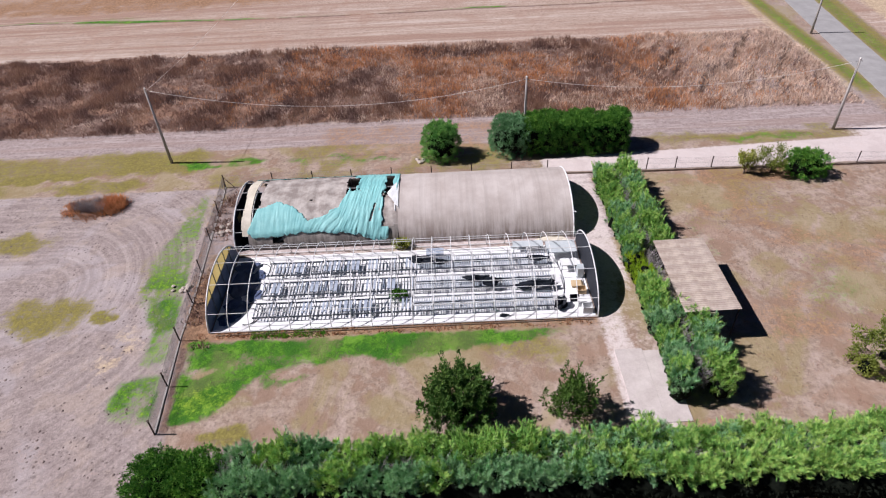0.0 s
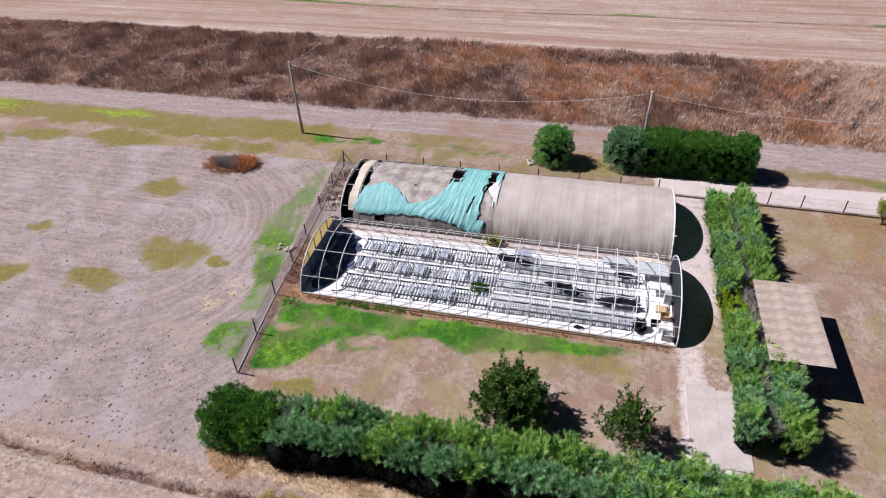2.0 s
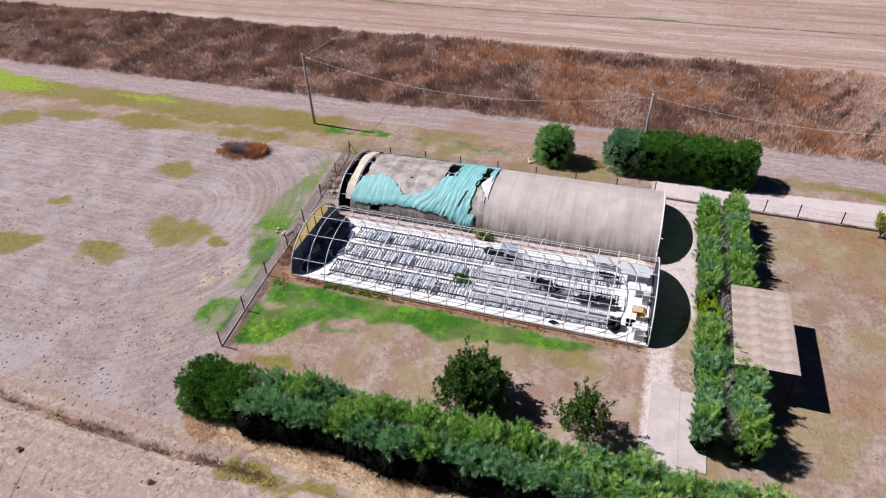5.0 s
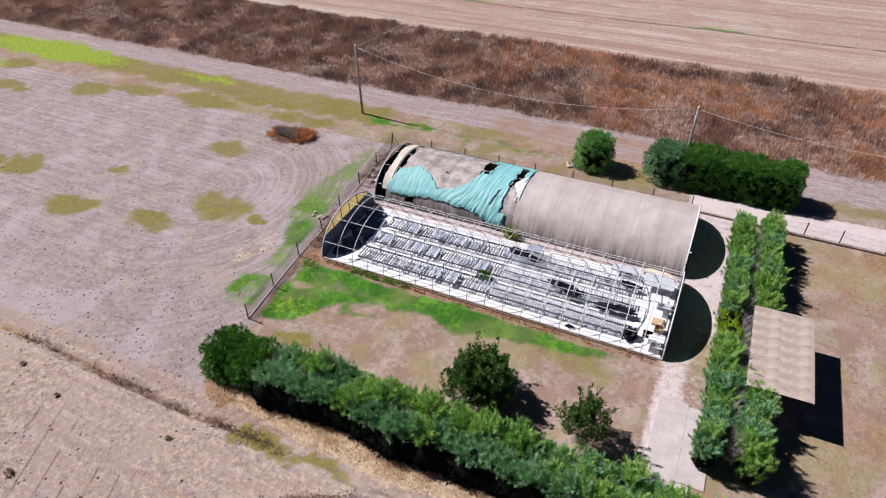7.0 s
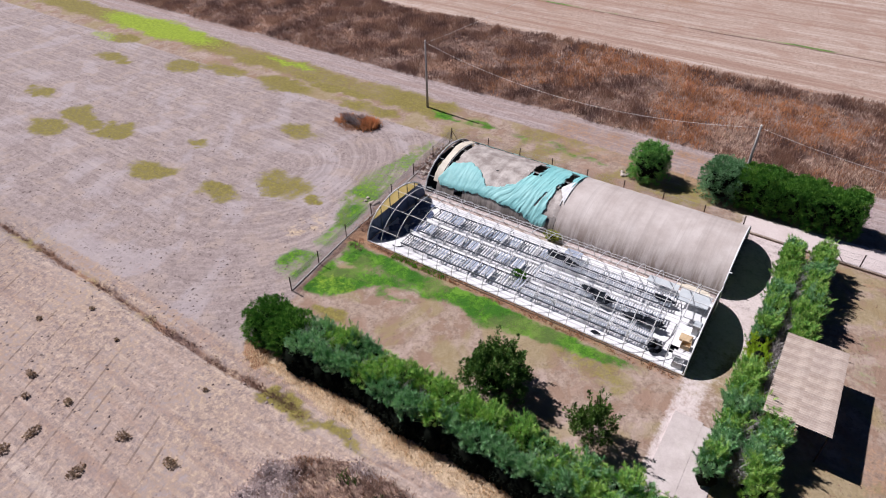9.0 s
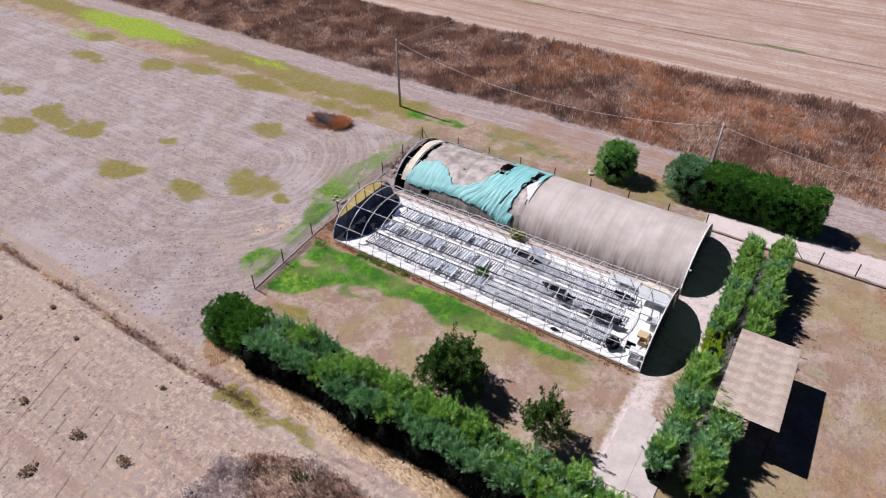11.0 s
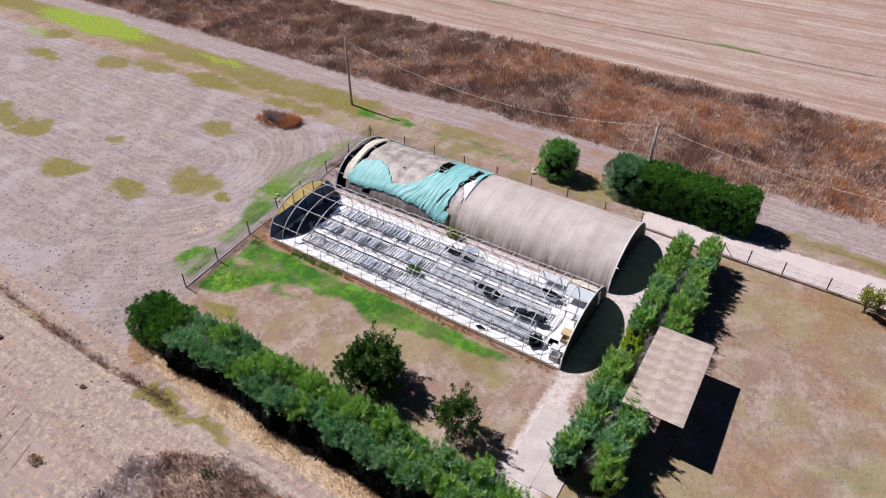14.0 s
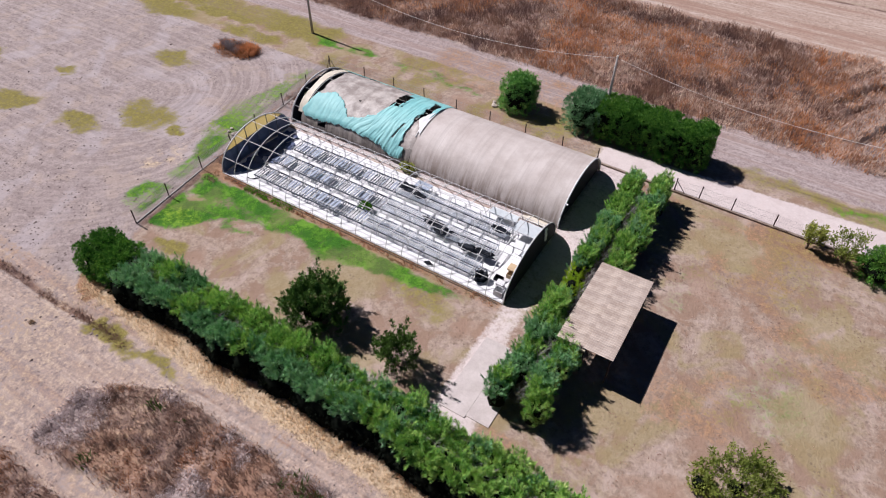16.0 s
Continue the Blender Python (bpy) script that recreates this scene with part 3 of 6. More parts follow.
    olive = np.maximum(olive, verge * (x > -12) * 0.75 * step(0.42, 0.68, fbm(x, y, 4, 91)))
    olive = np.maximum(olive, yard * 0.55 * step(0.48, 0.74, fbm(x, y, 6, 92)))
    olive = np.maximum(olive, spot(wx, wy, 24.2, -2.8, 3.6, 1.3, 0.6) * 0.75)
    olive = np.maximum(olive, band(wx - outer, -0.6, 3.0, 0.8) * band(y, 3, 21, 2.5) * (0.2 + 0.6 * n1))
    olive = np.maximum(olive, band(wy, 25.2, 27.6, 0.9) * band(x, 40, 66, 3) * (0.4 + 0.6 * n1))
    olive = np.maximum(olive, (band(x, 69.0, 72.2, 0.8) + band(x - 0.11 * np.clip(y - 34, 0, 400), 75.6, 79.6, 0.8)) * step(30, 38, y) * 0.9)
    olive = np.maximum(olive, band(y, -18.6, -17.2, 0.4) * (1 - step(4, 8, x)) * 0.6 * step(0.35, 0.6, fbm(x, y, 4, 95)))
    z["olive"] = np.clip(olive, 0, 1) * (1 - lane) * (1 - drive)
    furrow = np.exp(-(((y + 17.8 + 1.1 * (fbm(x, y, 5, 24) - 0.5)) / 0.26) ** 2)) * (1 - step(6, 11, x)) * (0.85 + 0.5 * n2)
    mud = band(wy, -5.2, -3.9, 0.7) * band(x, 4, 19, 2) * 0.5 * n1
    verge_line = band(y + 0.5 * (wy - y) - np.interp(x, [0, 4, 10, 16, 28, 60], [-17.2, -17.2, -17.75, -17.95, -17.6, -17.4]), -0.12, 0.14, 0.14) * step(2, 6, x) * 0.75 * (0.5 + 0.7 * n2)
    # dark soil strip east of the fence, with the netting's shadow painted in
    fence_shade = band(x - fence_line, 0.15, 0.75, 0.2) * band(y, -9, 3, 0.5) * (0.5 + 0.8 * n2)
    weed = weed * (1 - 0.5 * step(44, 54, x))
    wheel = (np.exp(-(((y - 30.0) / 0.3) ** 2)) + np.exp(-(((y - 31.7) / 0.3) ** 2))) * (1 - step(5, 25, x)) * 0.55 * (0.4 + 0.9 * n2)
    z["weed"] = np.clip(0.42 * spot(wx, wy, -10, -13.0, 11, 5, 0.7) * n2 + furrow + mud + verge_line + fence_shade + weed + band(y - ditch, -0.8, -0.1, 0.3) * 0.8 + brown_patch(x, y) * 1.0 + spot(x, y, -16.6, 18.0, 3.0, 2.1) * 0.8, 0, 1)
    z["track"] = np.clip(brown_patch(x, y) * spot(wx, wy, 10.2, -23.8, 2.5, 2.3) * 0.9 + brown_patch(x, y) * step(0.58, 0.68, fbm(x, y, 2.6, 109)) * 0.7 + track + 0.85 * band(y, 27.2, 33.0, 0.6) * step(12, 30, x) * (1 - step(66, 70, x)), 0, 1)
    straw = step(-0.4, 0.4, y + 0.4 * (wy - y) - np.interp(x, [-6, 0, 4, 10, 16, 28, 60], [-16.0, -16.1, -16.5, -17.0, -17.2, -16.8, -16.6])) * (1 - step(-15.0, -14.2, y)) * step(-3, 4, x) * 0.85
    straw = np.maximum(straw, south * (0.08 + 0.38 * fbm(x + 0.4 * y, y * 0.3, 6, 169)))
    straw = np.maximum(straw, spot(wx, wy, -6.8, -3.2, 1.6, 4.2, 0.8) * 0.55 * step(0.4, 0.6, fbm(x, y, 1.4, 161)))
    straw = np.maximum(straw, step(81, 84, x - 0.11 * np.clip(y - 34, 0, 400)) * 0.7)
    straw = np.maximum(straw, band(x, 67.5, 70, 0.6) * step(33, 38, y) * 0.5)
    z["straw"] = np.clip(straw, 0, 1)
    rust = band(y, -1.0, 0.35, 0.4) * band(x, -1.5, 30.2, 0.5) * 0.6
    rust = np.maximum(rust, band(x - fence_line, 0.1, 2.4, 0.5) * band(y, -1.5, 20, 0.8) * (0.75 - 0.35 * step(4, 9, y)))
    rust = np.maximum(rust, band(x - fence_line, -0.3, 0.2, 0.2) * band(y, -9.2, 20, 1.0) * 0.55)
    rust = np.maximum(rust, spot(x, y, 35.5, 19.0, 3.0, 1.0) * 0.6)
    rust = np.maximum(rust, spot(x, y, 51, 18.6, 5.0, 1.2) * 0.75)
    rust = np.maximum(rust, yard * 0.55 * step(0.50, 0.66, fbm(x, y, 7, 163)))
    rust = np.maximum(rust, band(y, 25.5, 33.0, 0.8) * band(x, 2, 40, 6) * 0.5)
    rust = np.maximum(rust, spot(x, y, 34.6, -10.2, 2.0, 0.9) * 0.6)
    rust = np.maximum(rust, spot(wx, wy, 1.4, -15.7, 1.2, 0.7) * 1.0)
    rust = np.maximum(rust, spot(wx, wy, -48, 86, 55, 7, 0.6) * 0.75)
    rust = np.maximum(rust, brown_patch(x, y) * 0.3 * step(11, 15, x))
    rust = np.maximum(rust, far * 0.32 * step(25, -15, x))
    z["rust"] = np.clip(rust * (0.5 + 0.8 * n2), 0, 1)
    gravel = np.maximum(drive, lane * (0.46 + 0.35 * n1) * (1 - 0.5 * spot(x, y, 32.6, -1, 0.8, 5)))
    gravel = np.maximum(gravel, band(y, 8.9, 10.3, 0.3) * band(x, 0.5, 30, 0.5) * 0.55)
    gravel = np.maximum(gravel, band(y, 24, 27.5, 0.5) * step(60, 66, x) * (1 - step(69, 71, x)) * 0.8)
    z["gravel"] = np.clip(gravel, 0, 1)
    z["tan"] = tan
    z["seam"] = (1 - step(-23.5, -21.5, y + 0.12 * np.clip(x, -40, 10))) * (1 - step(3, 6, x)) * step(0.28, 0.44, fbm(x, y, 5, 165))
    z["lime"] = np.clip(spot(wx, wy, -69, 27.0, 15, 3.2, 0.5) * 1.1 + spot(wx, wy, -38, 27.2, 6, 0.9, 0.6) * 0.8 + spot(wx, wy, -73.5, 19.8, 3.4, 1.5) * 0.6
                        + spot(wx, wy, -9.4, 2.1, 0.9, 0.7) * 0.3 + west * 0.35 + spot(wx, wy, 1.2, -6.3, 2.0, 1.3, 0.6) * 0.35 + lawn * 0.15 * n2, 0, 1)
    z["field"] = (1 - step(-0.6, 0.2, x - fence_line)) * (0.25 + 0.75 * step(-12, -3, y)) * step(-17.6, -16.6, y) * (1 - step(26, 29, y)) * (0.5 + 0.9 * fbm(x, y, 9, 167))
    east_field = step(79.2, 80.4, x - 0.11 * np.clip(y - 34, 0, 400))
    z["far"] = np.clip(np.maximum(far * (1 - step(68, 70.5, x)), east_field) + south * 0.5 * step(-40, -20, x), 0, 1)
    return z


def brown_patch(x, y):
    """Rough weedy ground south of the hedge."""
    wob = 1.6 * (fbm(x, y, 3, 66) - 0.5)
    near = band(y + wob + 0.6 * np.clip(14.5 - x, 0, 6), -25.4, -18.7, 0.4) * step(9.2, 10.2, x + wob) * step(-26.3, -25.6, y + wob) * (1 - step(31, 33, x))
    low = (1 - step(-27.7, -27.0, y + 0.4 * wob)) * step(7.6, 8.6, x + wob) * (1 - step(30, 32, x))
    return np.clip(np.maximum(near, low), 0, 1)


def height(x, y):
    z = 0.05 * (fbm(x, y, 1.1, 21, 3) - 0.5) + 0.10 * (fbm(x, y, 9, 22, 2) - 0.5)
    flat = band(x, -1.5, 34.5, 1.0) * band(y, -1.5, 24, 1.0)
    z = z * (1 - 0.8 * flat) - 0.03
    slab = band(x, 29.6, 35.0, 0.5) * band(y, -10.8, -2.6, 0.5)
    z = z * (1 - 0.95 * slab) - 0.02 * slab
    ridge = 1 - np.abs(2 * fbm(x + 0.5 * y, y - 0.3 * x, 2.2, 23, 3) - 1)
    z = z + brown_patch(x, y) * (0.15 + 0.55 * ridge**2)
    z = z - 0.28 * np.exp(-(((y + 17.8 + 1.1 * (fbm(x, y, 5, 24) - 0.5)) / 0.35) ** 2)) * (1 - step(5, 10, x))
    z = z + step(0.45, 0.65, fbm((x - 0.6 * y) * 3.0, (y + 0.6 * x) * 0.5, 4.0, 28, 2)) * band(y, 37, 55, 2) * band(x, 47, 67, 2) * 0.7
    z = z + band(y, 33.6, 57, 0.6) * (1 - step(67, 69, x)) * 0.35 * fbm(x, y, 4, 25, 3)
    ruts = np.exp(-(((y - 30.0) / 0.35) ** 2)) + np.exp(-(((y - 31.7) / 0.35) ** 2))
    z = z + 0.05 * (fbm(x, y, 0.8, 29, 2) - 0.5) * spot(x, y, -9, -11, 16, 8, 0.8)
    return z - 0.07 * ruts * (1 - step(60, 66, x))


gx, gy = axis(-92, 88, 0.33, 1500), axis(-34, 84, 0.33, 1500)
GX, GY = np.meshgrid(gx, gy)
GZ = height(GX, GY)
idx = np.arange(GX.size).reshape(GX.shape)
quads = np.stack([idx[:-1, :-1], idx[:-1, 1:], idx[1:, 1:], idx[1:, :-1]], -1).reshape(-1, 4)
ground_mesh = quick_mesh("ground", np.stack([GX, GY, GZ], -1).reshape(-1, 3), quads, M_GROUND, True)
Z = zones(GX.ravel(), GY.ravel())
for layer, names in (("zone_a", ("green", "weed", "track")), ("zone_b", ("straw", "gravel", "rust")), ("zone_c", ("tan", "olive", "far")), ("zone_d", ("seam", "lime", "field"))):
    at = ground_mesh.attributes.new(layer, "FLOAT_COLOR", "POINT")
    rgba = np.ones((GX.size, 4), np.float32)
    for i, k in enumerate(names):
        rgba[:, i] = Z[k]
    at.data.foreach_set("color", rgba.ravel())
# the way the soil was worked: along the field, round its headland, and aslant in the south
lay = ground_mesh.attributes.new("lay", "FLOAT_VECTOR", "POINT")
px_, py_ = GX.ravel(), GY.ravel()
turn = np.hypot(np.clip(px_ + 17, 0, 16) * 1.15, py_ - 5)
lay.data.foreach_set("vector", np.stack([px_ + 0.3 * py_, turn, px_ + 0.42 * py_], -1).astype(np.float32).ravel())
thing("ground", "dry stubble fields with green patches and bare dirt", "ground", kind="structure", data=ground_mesh)


def ribbon(name, left, right, z, mat, label, category, thick=0.05):
    """A paved strip between two edges of the plan."""
    g, n = Geo(), len(left)
    top = [(*p, z) for p in left] + [(*p, z) for p in right]
    low = [(x, y, z - thick) for x, y, _ in top]
    f = [(i, i + 1, n + i + 1, n + i) for i in range(n - 1)]
    f += [(2 * n + i, 3 * n + i, 3 * n + i + 1, 2 * n + i + 1) for i in range(n - 1)]
    f += [(i, 2 * n + i, 2 * n + i + 1, i + 1) for i in range(n - 1)] + [(n + i, n + i + 1, 3 * n + i + 1, 3 * n + i) for i in range(n - 1)]
    f += [(0, n, 3 * n, 2 * n), (n - 1, 3 * n - 1, 4 * n - 1, 2 * n - 1)]
    g.add(top + low, f)
    return thing(name, label, category, kind="structure", data=g.mesh(name, mat))


road_y = [-400, -60, 0, 20, 34, 48, 70, 100, 200, 500]
road_l = [(71.2 if y < 34 else 71.2 + 0.11 * (y - 34), y) for y in road_y]
ribbon("road", road_l, [(x + 4.5, y) for x, y in road_l], 0.09, M_ASPHALT, "worn grey asphalt country road between fields", "road", 0.25)

# concrete pad at the end of the lane, cracked into slabs
pad = thing("pavement", "pale worn concrete pad with a long crack", "pavement", kind="structure")
for k, (x0, y0, x1, y1) in enumerate(((30.45, -9.9, 32.4, -3.4), (32.412, -9.7, 34.1, -3.6))):
    g, rnd = Geo(), random.Random(k)
    g.box(x0, y0, -0.1, x1, y1, 0.045 + 0.012 * rnd.random())
    part("slab", g.mesh("slab", M_CONCRETE), pad)

# ---- tunnel greenhouses ----
HALF, RISE, BAY = 4.7, 3.15, 30.0 / 19


def arch(x, deg, mid, off=0.0):
    a = radians(deg)
    return (x, mid - (HALF + off) * math.cos(a), max(0.0, (RISE + off) * math.sin(a)))


def sheet(x0, x1, a0, a1, mid, off, dx, da, keep=None, puff=None):
    """A skin on the hoops between two stations and two angles; keep(x, deg) tells where it has not torn away."""
    nx, na = max(2, int((x1 - x0) / dx) + 1), max(2, int((a1 - a0) / da) + 1)
    g, used = Geo(), {}
    xs, angs = np.linspace(x0, x1, nx), np.linspace(a0, a1, na)

    def at(i, j):
        if (i, j) not in used:
            x, a = float(xs[i]), float(angs[j])
            extra = puff(x, a) if puff else -0.014 * math.sin(math.pi * ((x / BAY) % 1.0)) ** 2
            used[i, j] = len(g.v)
            g.v.append(arch(x, a, mid, off + extra))
        return used[i, j]

    for i in range(nx - 1):
        for j in range(na - 1):
            if keep is None or keep(0.5 * (xs[i] + xs[i + 1]), 0.5 * (angs[j] + angs[j + 1])):
                g.f.append((at(i, j), at(i + 1, j), at(i + 1, j + 1), at(i, j + 1)))
                g.m.append(0)
    return g


def hoop(mid, r=0.034):
    g = Geo()
    g.tube([arch(0, d, mid) for d in np.linspace(0, 180, 33)], r, 6)
    return g.mesh("hoop", M_STEEL, smooth=True)


def gable(mid, z0, z1, thick=0.04, inset=0.05):
    """The part of an end wall between two heights."""
    g, a, h = Geo(), HALF - inset, RISE - inset
    pts = []
    t0, t1 = math.asin(min(1, z0 / h)), math.asin(min(1, z1 / h))
    right = [(mid + a * math.cos(t), h * math.sin(t)) for t in np.linspace(t0, t1, 18)]
    pts = right + [(2 * mid - y, z) for y, z in reversed(right)]
    n = len(pts)
    g.add([(0, y, z) for y, z in pts] + [(thick, y, z) for y, z in pts],
          [tuple(range(n)), tuple(reversed(range(n, 2 * n)))] + [(i, n + i, n + (i + 1) % n, (i + 1) % n) for i in range(n)])
    return g


def line(a, b, r, mat, name):
    g = Geo()
    g.tube([a, b], r, 6)
    return g.mesh(name, mat)


# the bare frame
MID2 = 4.7
bare = thing("bare_greenhouse", "bare galvanised tunnel greenhouse frame without cover", "greenhouse")
hoop2 = hoop(MID2)
for k in range(20):
    part("hoop", hoop2, bare, at=(k * BAY, 0, 0))
for deg in (28, 62, 90, 118, 152):
    p, q = arch(0, deg, MID2, -0.02), arch(30, deg, MID2, -0.02)
    part("purlin", line(p, q, 0.026, M_STEEL, "purlin"), bare)
for y in (-0.03, 2 * HALF + 0.03):
    part("base_rail", line((0, y, 0.10), (30, y, 0.10), 0.04, M_STEEL, "base_rail"), bare)
part("base_rail", line((0.5, -0.32, 0.05), (29.6, -0.22, 0.05), 0.035, M_WOOD, "base_rail"), bare, "fallen brown pipe along the edge")
part("end_wall", gable(MID2, 0.0, 1.85).mesh("end_wall", M_NAVY), bare, "dark navy end wall sheet", (-0.02, 0, 0))
part("upper_panel", gable(MID2, 1.86, RISE - 0.06, 0.03).mesh("upper_panel", M_PALEGLOW), bare, "translucent cream upper panel", (-0.02, 0, 0))
for y in (2.2, 3.6, 5.0, 6.4, 7.6):
    z = RISE * math.sqrt(1 - ((y - MID2) / HALF) ** 2)
    g = Geo()
    g.box(0.03, y - 0.03, 0, 0.09, y + 0.03, z)
    part("stud", g.mesh("stud", M_DARKSTEEL), bare)
part("end_wall", gable(MID2, 0.0, RISE - 0.06).mesh("end_wall", M_GABLE), bare, "end wall sheet in a near-black shade colour with a pale rim", (29.96, 0, 0))
part("end_rim", hoop(MID2, 0.055), bare, "", (30.0, 0, 0))
part("end_rim", hoop(MID2, 0.06), bare, "", (-0.03, 0, 0))
g = Geo()
rnd = random.Random(4)
strip = []
for i in range(9):
    z = 2.75 - 0.2 * i
    strip.append([(30.10 + 0.05 * rnd.random(), 6.6 + 0.09 * i * 0.4 - 0.16 + 0.05 * rnd.random(), z), (30.12 + 0.08 * rnd.random(), 6.6 + 0.04 * i + 0.16 + 0.06 * rnd.random(), z)])
for i in range(8):
    (a, b), (c, d) = strip[i], strip[i + 1]
    back = [(x - 0.02, y, z) for x, y, z in (a, b, d, c)]
    g.add([a, b, d, c] + back, [(0, 1, 2, 3), (7, 6, 5, 4), (0, 4, 5, 1), (3, 2, 6, 7)])
part("torn_sheet", g.mesh("torn_sheet", M_WHITE), bare, "torn white sheet hanging down")

# white ground cloth, creased
cx, cy = np.meshgrid(np.linspace(0.15, 29.85, 200), np.linspace(0.12, 9.0, 60))
cz = 0.02 + 0.05 * fbm(cx, cy, 1.3, 61, 3) * step(0, 0.5, cy)
ci = np.arange(cx.size).reshape(cx.shape)
cq = np.stack([ci[:-1, :-1], ci[:-1, 1:], ci[1:, 1:], ci[1:, :-1]], -1).reshape(-1, 4)
thing("ground_cloth", "creased white ground cloth under the benches", "ground cloth", data=quick_mesh("ground_cloth", np.stack([cx, cy, cz], -1).reshape(-1, 3), cq, M_CLOTH, True))


# benches
def bench(length, width, cross, trays, seed, steel):
    """A nursery bench: two dark side rails, cross bars, four legs, a raised back frame and trays."""
    rnd = random.Random(seed)
    top, b = 0.5, thing("plant_bench", "grey steel nursery bench with an open slatted top", "bench", "benches in the bare greenhouse")
    g = Geo()
    g.box(0, -0.035, -0.09, length, 0.035, 0.05)
    rail = g.mesh("side_rail", M_DARKSTEEL)
    for y in (0.0, width):
        part("side_rail", rail, b, at=(0, y, top))
    g = Geo()
    g.box(-0.025, -0.025, 0, 0.025, 0.025, top)
    leg = g.mesh("leg", M_BENCH)
    for x in (0.06, length - 0.06):
        for y in (0.05, width - 0.05):
            part("leg", leg, b, at=(x, y, 0))
    g = Geo()
    g.box(-0.03, 0, -0.02, 0.03, width, 0.02)
    bar = g.mesh("cross_bar", M_DARKSTEEL)
    n = cross
    for i in range(n):
        part("cross_bar", bar, b, at=(length * (i + 0.5) / n, 0, top + 0.04))
    g = Geo()
    for x in (0.05, length - 0.05):
        g.box(x - 0.02, width - 0.02, top, x + 0.02, width + 0.02, 0.98)
    g.box(0, width - 0.02, 0.96, length, width + 0.02, 1.0)
    part("back_frame", g.mesh("back_frame", M_STEEL), b)
    for i in range(trays):
        w = length / trays
        if rnd.random() < 0.85:
            g = Geo()
            x0, x1 = i * w + 0.06, (i + 1) * w - 0.06 - 0.2 * rnd.random()
            y0, y1 = 0.08 + 0.12 * rnd.random(), width - 0.08 - 0.15 * rnd.random()
            g.box(x0, y0, 0, x1, y1, 0.025)
            for y in (y0, y1):
                g.box(x0, y - 0.015, 0.02, x1, y + 0.015, 0.07)
            part("tray", g.mesh("tray", M_TRAY), b, at=(0, 0, top + 0.065))
    return b


def rack(length, width, cross, seed):
    """A bench of two narrow ladders on long rails."""
    b = thing("plant_bench", "grey steel nursery bench of narrow ladder racks", "bench", "ladder benches in the bare greenhouse")
    top, lane = 0.5, (width - 0.25) / 2
    g = Geo()
    g.box(0, -0.03, -0.06, length, 0.03, 0.04)
    rail = g.mesh("side_rail", M_DARKSTEEL)
    for y in (0.0, lane, lane + 0.25, width):
        part("side_rail", rail, b, at=(0, y, top))
    g = Geo()
    g.box(-0.02, -0.02, 0, 0.02, 0.02, top)
    leg = g.mesh("leg", M_BENCH)
    for x in (0.06, length - 0.06):
        for y in (0.04, width - 0.04):
            part("leg", leg, b, at=(x, y, 0))
    g = Geo()
    g.box(-0.045, -0.05, -0.015, 0.045, lane + 0.05, 0.015)
    slat = g.mesh("slat", M_SLAT)
    g = Geo()
    for x in (0.04, length - 0.04):
        for y in (0.02, width - 0.02):
            g.box(x - 0.02, y - 0.02, top, x + 0.02, y + 0.02, 1.15)
        g.box(x - 0.02, 0.04, 1.11, x + 0.02, width - 0.04, 1.15)
    for y in (0.0, width * 0.5, width):
        g.box(0.06, y - 0.02, 1.11, length - 0.06, y + 0.02, 1.15)
    part("pipe_frame", g.mesh("pipe_frame", M_STEEL), b, "pale pipe frame over the racks")
    for y in (0.0, lane + 0.25):
        for i in range(cross):
            part("slat", slat, b, at=(length * (i + 0.5) / cross, y, top + 0.06))
    return b


ROWS = ((0.95, 1.5), (3.4, 1.6), (5.9, 1.65))
kinds = [bench(BAY - 0.06, 1.55, c, t, s, M_BENCH) for c, t, s in ((6, 4, 1), (5, 5, 2), (7, 4, 3), (6, 5, 5))]
racks = [rack(BAY - 0.04, 1.55, c, s) for c, s in ((8, 1), (7, 2))]
spare = list(kinds) + list(racks)
rnd = random.Random(11)
for r, (y, w) in enumerate(ROWS):
    for k in range(2, 17):
        src = kinds[rnd.randrange(4)] if k < 10 else racks[rnd.randrange(2)]
        m = pose(k * BAY + 0.02 + (0.15 if r else 0.0), y + 0.05 * (rnd.random() - 0.5), 0.03, 0, 0, 0.8 * (rnd.random() - 0.5))
        if src in spare:
            src.matrix_basis = m
            spare.remove(src)
        else:
            copy_thing(src, m)


def crumple(name, label, category, at, size, mat, seed, n=14):
    """A slumped bundle of sheet, lumpy and folded."""
    rnd = random.Random(seed)
    bm = bmesh.new()
    bmesh.ops.create_icosphere(bm, subdivisions=3, radius=1.0)
    off = Vector((rnd.random() * 50, rnd.random() * 50, rnd.random() * 50))
    for v in bm.verts:
        k = 0.72 + 0.5 * noise.noise(v.co * 1.6 + off) + 0.22 * noise.noise(v.co * 4.5 + off)
        v.co = Vector((v.co.x * size[0] * k, v.co.y * size[1] * k, max(-0.02, (v.co.z * 0.7 + 0.45) * size[2] * k)))
    me = bpy.data.meshes.new(name)
    bm.to_mesh(me)
    bm.free()
    me.materials.append(mat)
    return thing(name, label, category, at=at, data=me)


